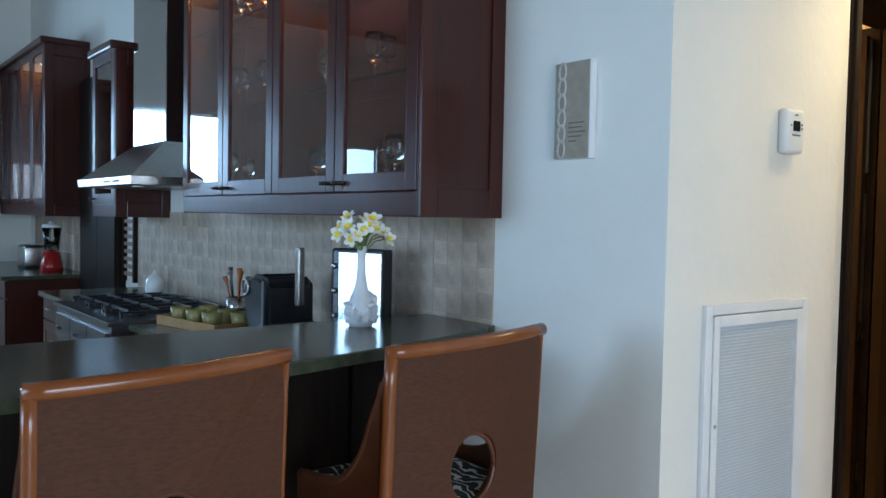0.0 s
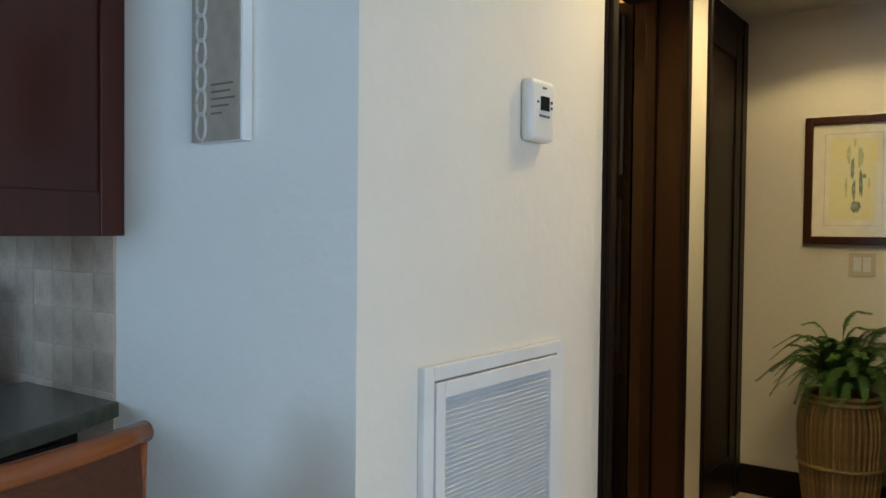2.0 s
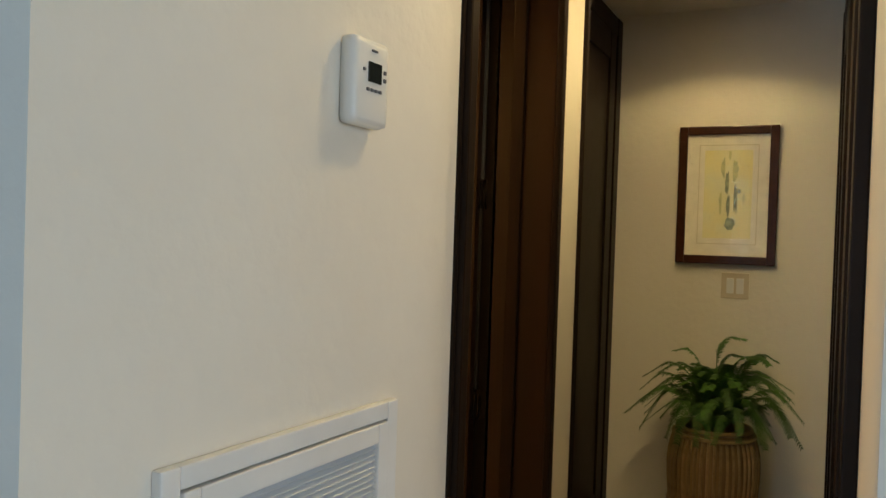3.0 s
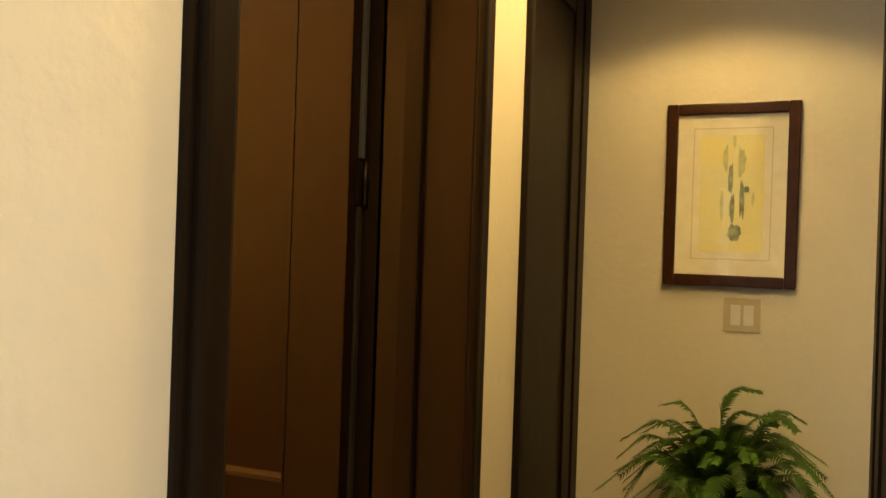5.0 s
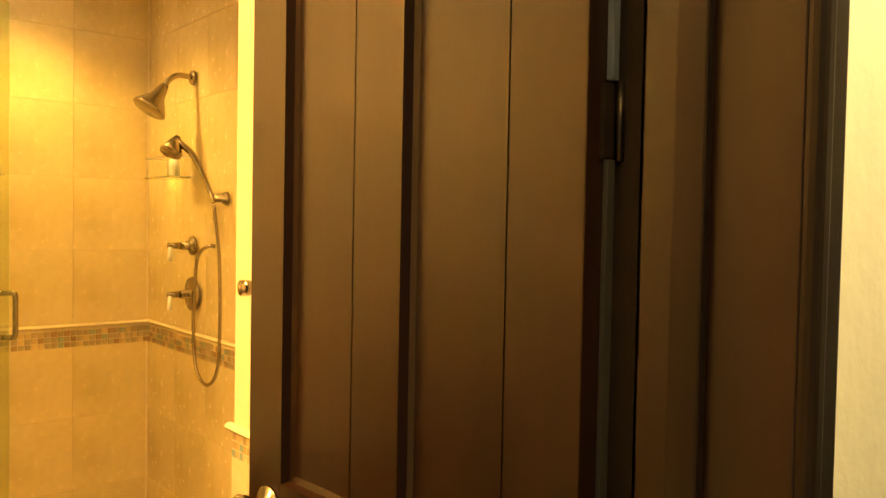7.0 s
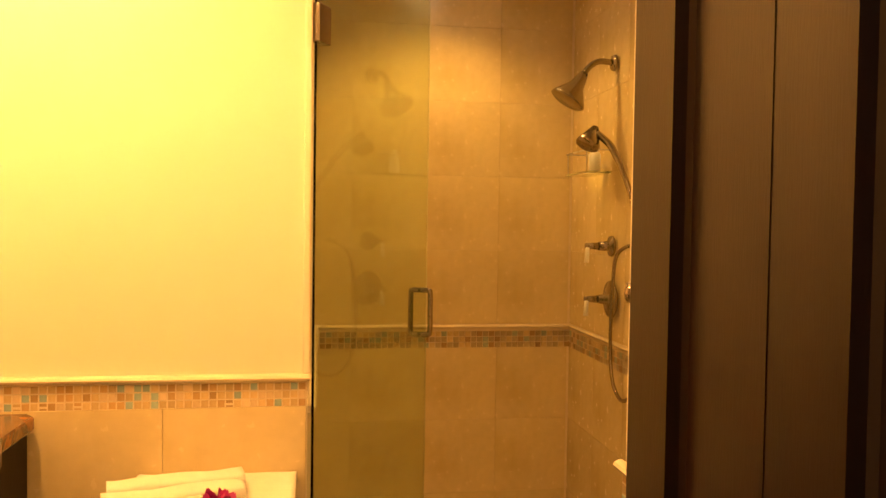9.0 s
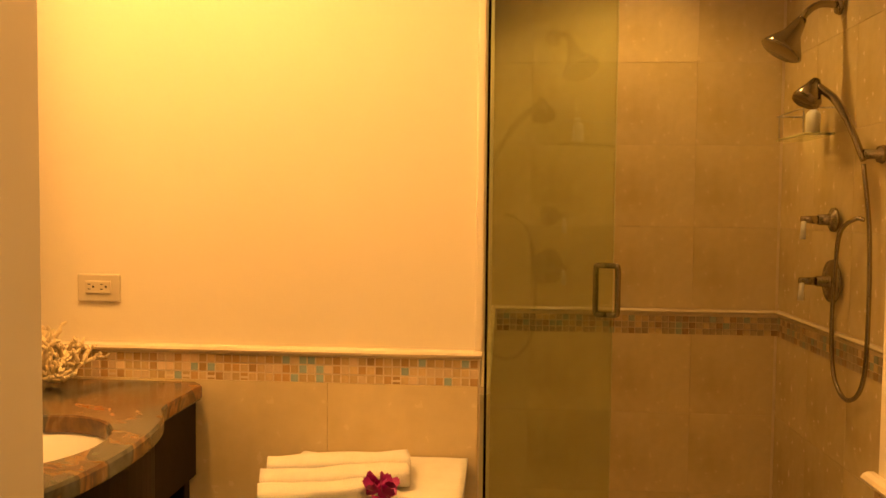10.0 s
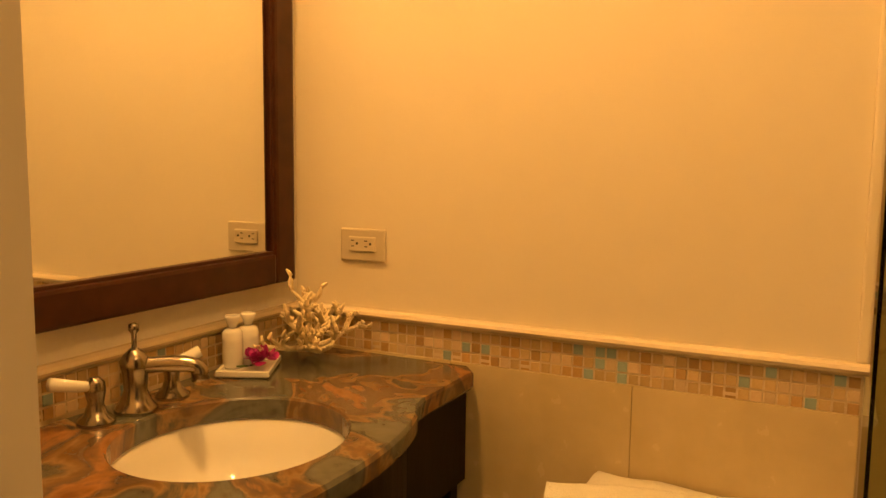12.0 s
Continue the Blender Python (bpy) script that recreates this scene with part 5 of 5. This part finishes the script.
prof = [(1.545, KZ), (1.70, KZ), (1.735, KZ + 0.08), (1.76, KZ + 0.17), (1.75, KZ + 0.225), (1.71, KZ + 0.262), (1.60, KZ + 0.268), (1.55, KZ + 0.24)]
va = [bmc.verts.new((-0.38, y, z)) for y, z in prof]
vb = [bmc.verts.new((-0.16, y, z)) for y, z in prof]
bmc.faces.new(va)
bmc.faces.new(vb[::-1])
for i in range(8):
    bmc.faces.new((va[i], vb[i], vb[(i + 1) % 8], va[(i + 1) % 8]))
bmesh.ops.recalc_face_normals(bmc, faces=bmc.faces[:])
bmesh.ops.bevel(bmc, geom=bmc.edges[:], offset=0.024, segments=3, affect="EDGES")
part("body", bmc, BLACKPLASTIC, coffee)
part("trim_ring", tube([(-0.385, 1.715 + 0.03 * math.cos(a), KZ + 0.212 + 0.03 * math.sin(a)) for a in [k * math.pi / 10 for k in range(21)]], 0.006, 8), STEEL, coffee, "chrome ring", True)
part("lever", box(-0.32, -0.29, 1.40, 1.43, KZ + 0.16, KZ + 0.38, 0.008), STEEL, coffee, "chrome lever")
part("drip_tray", box(-0.36, -0.18, 1.40, 1.545, KZ, KZ + 0.085, 0.008), BLACKPLASTIC, coffee)
GREYTRIM = pbr("grey_trim", (0.16, 0.17, 0.19), None, 10, 0.35)
part("side_trim", box(-0.386, -0.379, 1.558, 1.570, KZ + 0.01, KZ + 0.245, 0.002), GREYTRIM, coffee, "grey edge trim")
WOODT = pbr("honey_wood", (0.42, 0.24, 0.09), (0.34, 0.19, 0.07), 6, 0.45, stretch=(1, 6, 1))
tr2 = thing("serving_tray", "honey wooden serving tray on the worktop", "tray", pose(-0.35, 2.125, KZ, 0, 0, 9))
part("base", box(-0.14, 0.14, -0.24, 0.24, 0, 0.012, 0.003), WOODT, tr2)
for q in ((-0.14, -0.125, -0.24, 0.24), (0.125, 0.14, -0.24, 0.24), (-0.125, 0.125, -0.24, -0.225), (-0.125, 0.125, 0.225, 0.24)):
    part("rim", box(q[0], q[1], q[2], q[3], 0.010, 0.042, 0.003), WOODT, tr2)
CUPG = pbr("green_glaze", (0.30, 0.26, 0.09), (0.22, 0.18, 0.06), 20, 0.25)
for x, y in ((-0.44, 2.27), (-0.42, 2.14), (-0.40, 2.01), (-0.32, 2.24), (-0.30, 2.08), (-0.30, 1.94)):
    c = part("cup", lathe([(0, 0), (0.028, 0), (0.040, 0.024), (0.045, 0.068), (0.041, 0.068), (0.036, 0.024), (0, 0.014)], 18), CUPG, None, "", True)
    c.matrix_world = pose(x, y, KZ + 0.0125)
    tagged(c, "small olive green glazed cup on the serving tray", "cup", "cups on the tray")
crock = thing("utensil_crock", "glass crock with wooden and steel utensils", "utensils", pose(-0.13, 2.36, KZ))
part("jar", lathe([(0, 0), (0.05, 0), (0.055, 0.10), (0.052, 0.10), (0.047, 0.008), (0, 0.006)], 20), STEEL, crock, "", True)
ORANGE = pbr("orange_wood", (0.48, 0.13, 0.03), None, 12, 0.5)
for i in range(7):
    a = i * 51.0
    d = Vector((math.cos(radians(a)) * 0.06, math.sin(radians(a)) * 0.06, 0.20 + 0.02 * (i % 3)))
    part("utensil", tube([(d.x * 0.3, d.y * 0.3, 0.02), tuple(d * 0.8), tuple(d)], [0.004, 0.005, 0.016], 8), ORANGE if i % 2 else STEEL, crock, "", True)
jug = thing("sugar_jar", "small white ceramic jar by the range", "jar", pose(-0.10, 3.62, KZ))
part("pot", lathe([(0, 0), (0.05, 0), (0.06, 0.04), (0.055, 0.09), (0.03, 0.12), (0.012, 0.13), (0.016, 0.145), (0, 0.15)], 20), CERAMIC, jug, "", True)
RED = pbr("red_plastic", (0.35, 0.015, 0.012), None, 10, 0.25)
blend = thing("blender", "red blender with a clear jar on the far worktop", "blender", pose(-0.18, 5.90, KZ))
part("base", lathe([(0, 0), (0.09, 0), (0.085, 0.05), (0.06, 0.16), (0, 0.17)], 20), RED, blend, "", True)
part("jar", lathe([(0, 0.17), (0.055, 0.17), (0.075, 0.36), (0.071, 0.36), (0.05, 0.18), (0, 0.178)], 20), WINEGLASS, blend, "clear jar", True)
part("lid", lathe([(0, 0.36), (0.077, 0.36), (0.07, 0.385), (0.025, 0.39), (0.02, 0.41), (0, 0.41)], 20), WHITEPLASTIC, blend, "", True)
toast = thing("toaster", "two-slot steel and black toaster on the far worktop", "toaster", pose(-0.24, 6.34, KZ))
part("shell", box(-0.09, 0.09, -0.14, 0.14, 0.012, 0.20, 0.025), STEEL, toast, "", True)
part("base", box(-0.085, 0.085, -0.135, 0.135, 0, 0.014, 0.004), BLACKPLASTIC, toast)
for x in (-0.03, 0.03):
    part("slot", box(x - 0.012, x + 0.012, -0.10, 0.10, 0.196, 0.2015), BLACKPLASTIC, toast)

# robe hook on the bathroom wall
hook = thing("robe_hook", "brushed nickel robe hook on the bathroom wall", "hook")
part("rose", lathe([(0, 0), (0.020, 0), (0.020, 0.006), (0.008, 0.010), (0.008, 0.040), (0, 0.041)], 18, None, pose(1.66, 1.064, 1.212, 0, -90, 0)), NICKEL, hook, "", True)
part("peg", lathe([(0, 0.038), (0.009, 0.038), (0.015, 0.05), (0.015, 0.066), (0, 0.071)], 18, None, pose(1.66, 1.064, 1.212, 0, -90, 0)), NICKEL, hook, "", True)

# recessed downlights in the ceilings
for x, y in ((0.50, 1.26), (1.38, 0.74), (1.62, 2.75), (2.58, -0.27), (1.02, -0.42), (1.80, -0.42)):
    dl = thing("recessed_downlight", "white recessed ceiling downlight", "light", pose(x, y, H), "ceiling downlights")
    part("trim_ring", lathe([(0.052, 0.0), (0.075, 0.0), (0.075, -0.004), (0.052, -0.006)], 24), WHITE, dl, "", True)
    part("lens", lathe([(0, -0.001), (0.052, -0.001), (0.052, -0.003), (0, -0.003)], 24), LAMPGLOW, dl, "glowing lens", True)

# ---- laid pieces: backsplash, wall tiles, mosaic, floor ----


def tile_mesh(name, w, h, t, mat_, bev=0.002):
    """A tile standing in the y-z plane, its face towards -x, at the origin's corner."""
    bm = bmesh.new()
    b = bev
    back = [bm.verts.new(c) for c in ((0, 0, 0), (0, w, 0), (0, w, h), (0, 0, h))]
    frnt = [bm.verts.new(c) for c in ((-t, b, b), (-t, w - b, b), (-t, w - b, h - b), (-t, b, h - b))]
    for i in range(4):
        j = (i + 1) % 4
        bm.faces.new((back[i], back[j], frnt[j], frnt[i]))
    bm.faces.new(frnt)
    bmesh.ops.recalc_face_normals(bm, faces=bm.faces[:])
    return mesh_of(name, bm, mat_)


def lay(meshes, parent, m, w, h, cols, rows, gap, name="tile", jitter=0.0, seed=1, pick=None):
    r = random.Random(seed)
    for j in range(rows):
        for i in range(cols):
            ob = new(name, meshes[pick(r) if pick else r.randrange(len(meshes))])
            ob.parent = parent
            ob.matrix_basis = m @ Matrix.Translation((r.uniform(-1, 1) * jitter, i * w + gap / 2, j * h + gap / 2))


bs = setting("backsplash", box(-0.004, 0.0, 0.665, 4.25, KZ, 1.283), GROUTK, "tumbled travertine tile backsplash")
lay([tile_mesh("tile", 0.0772, 0.0822, 0.0016, TRAV, 0.0005)], bs, pose(-0.004, 0.665, KZ + 0.004), 0.079, 0.0836, 45, 6, 0.0025, "tile", 0.0008, 4)
bs2 = setting("backsplash", box(-0.004, 0.0, 5.46, 7.38, KZ, 1.237), GROUTK, "tumbled travertine tile backsplash")
lay([tile_mesh("tile", 0.148, 0.148, 0.006, TRAV, 0.004)], bs2, pose(-0.004, 5.46, KZ), 0.152, 0.152, 12, 3, 0.004, "tile", 0.001, 5)

big = [tile_mesh("tile", 0.3043, 0.3043, 0.0022, BATHTILE, 0.0004)]
# shower back wall, courses above and below the band
sb = setting("shower_tiling", box(1.128, 2.198, 3.2085, 3.2095, 0.01, 0.02), GROUTB, "large cream marble tiles on the shower back wall")
TURN = pose(0, 0, 0, 0, 0, 90)
for z0, n in ((0.895, 5), (-0.115, 3)):
    lay(big, sb, Matrix.Translation((2.199 - 0.012, 3.209, z0)) @ pose(0, 0, 0, 0, 0, 90), 0.305, 0.305, 3, n, 0.0007, "tile", 0.0, 6)
sr = setting("shower_tiling", box(2.1985, 2.1995, 1.2, 3.2, 0.01, 0.02), GROUTB, "large cream marble tiles on the shower valve wall")
cut = [tile_mesh("tile", 0.1424, 0.3043, 0.0022, BATHTILE, 0.0004)]
for z0, n in ((0.895, 5), (-0.115, 3)):
    lay(cut, sb, Matrix.Translation((2.199 - 0.012 - 0.915, 3.209, z0)) @ pose(0, 0, 0, 0, 0, 90), 0.143, 0.305, 1, n, 0.0007, "tile", 0.0, 16)
    lay(big, sr, pose(2.199, 3.209 - 6 * 0.305, z0), 0.305, 0.305, 6, n, 0.0007, "tile", 0.0, 7)
low = [tile_mesh("tile", 0.3043, 0.2998, 0.003, BATHTILE, 0.0004)]
wf = setting("wainscot_tiling", box(0.2, 1.12, 1.7435, 1.7445, 0.0, 0.01), GROUTB, "cream marble wainscot tiles")
lay(low, wf, pose(1.123, 1.744, 0.0, 0, 0, 90), 0.305, 0.3003, 3, 3, 0.0003, "tile", 0.0, 8)

MOS = [pbr("mosaic_tan", (0.57, 0.43, 0.25), (0.48, 0.35, 0.19), 60, 0.4, rand=0.18), pbr("mosaic_rust", (0.47, 0.31, 0.155), (0.39, 0.25, 0.12), 60, 0.4, rand=0.25), pbr("mosaic_cream", (0.66, 0.52, 0.36), (0.58, 0.44, 0.29), 60, 0.4, rand=0.12), pbr("mosaic_teal", (0.32, 0.43, 0.42), (0.26, 0.37, 0.37), 60, 0.3, rand=0.15)]


def mosaic_pick(r):
    return r.choices((0, 1, 2, 3), (5, 2, 3, 1.4))[0]


MT, MH = 0.0174, 0.0182
mm = [tile_mesh("mosaic_tile", MT - 0.0026, MH - 0.0028, 0.0013, m_, 0.0006) for m_ in MOS]
mf = setting("mosaic_band", box(0.2, 1.12, 1.7432, 1.7438, 0.905, 0.91), GROUTB, "band of small tan, rust and teal mosaic tiles")
lay(mm, mf, pose(1.123, 1.744, 0.9000, 0, 0, 90), MT, MH, 53, 3, 0.002, "mosaic_tile", 0.0006, 9, mosaic_pick)
mw = setting("mosaic_band", box(0.1962, 0.1968, 0.83, 1.74, 0.905, 0.91), GROUTB, "band of small tan, rust and teal mosaic tiles")
lay([tile_mesh("mosaic_tile", MT - 0.0026, MH - 0.0028, -0.0013, m_, 0.0006) for m_ in MOS], mw, pose(0.196, 0.83, 0.9000), MT, MH, 53, 3, 0.002, "mosaic_tile", 0.0006, 10, mosaic_pick)
mr = setting("mosaic_band", box(1.6532, 1.6538, 0.3, 1.21, 0.85, 0.86), GROUTB, "band of small tan, rust and teal mosaic tiles")
lay(mm, mr, pose(1.654, 1.219 - 27 * MT, 0.845), MT, MH, 27, 3, 0.002, "mosaic_tile", 0.0006, 11, mosaic_pick)
# the shower's bands
MOSD = [pbr("mosaic_stone", (0.40, 0.32, 0.21), (0.32, 0.25, 0.16), 60, 0.4, rand=0.15), pbr("mosaic_brown", (0.34, 0.22, 0.12), (0.27, 0.17, 0.09), 60, 0.4, rand=0.2)] + [MOS[0], pbr("mosaic_sage", (0.30, 0.34, 0.26), (0.25, 0.29, 0.22), 60, 0.4, rand=0.15)]
ms = [tile_mesh("mosaic_tile", 0.0228, 0.0215, 0.0035, m_, 0.0008) for m_ in MOSD]
m1 = setting("mosaic_band", box(1.128, 2.198, 3.2080, 3.2084, 0.80, 0.81), GROUTB, "mosaic band round the shower")
lay(ms, m1, pose(2.198, 3.209, 0.795, 0, 0, 90), 0.025, 0.0235, 42, 3, 0.002, "mosaic_tile", 0.0006, 12, mosaic_pick)
m2 = setting("mosaic_band", box(2.1980, 2.1984, 1.4, 3.2, 0.80, 0.81), GROUTB, "mosaic band round the shower")
lay(ms, m2, pose(2.199, 3.205 - 72 * 0.025, 0.795), 0.025, 0.0235, 72, 3, 0.002, "mosaic_tile", 0.0006, 13, mosaic_pick)

# floor tiles: those of the hall as pieces, the rest in one sheet
fm = mesh_of("floor_tile", box(0.002, 0.402, 0.002, 0.402, -0.006, 0.0, 0.0015), TILEFLOOR)
rest = bmesh.new()
for i in range(-13, 9):
    for j in range(-11, 20):
        x, y = i * 0.404, j * 0.404
        if -1.3 < x < 3.0 and -1.3 < y < 0.3:
            ob = new("floor_tile", fm)
            ob.parent = fl
            ob.matrix_basis = pose(x, y, 0)
        elif x + 0.2 > -5.4 and y + 0.4 < 7.9 and not (x > 0.6 and (y < -0.9 or y > 3.3)):
            v = [rest.verts.new(c) for c in ((x + 0.002, y + 0.002, 0), (x + 0.402, y + 0.002, 0), (x + 0.402, y + 0.402, 0), (x + 0.002, y + 0.402, 0))]
            rest.faces.new(v)
tagged(part("floor_tiling", rest, TILEFLOOR, fl), kind="stuff")
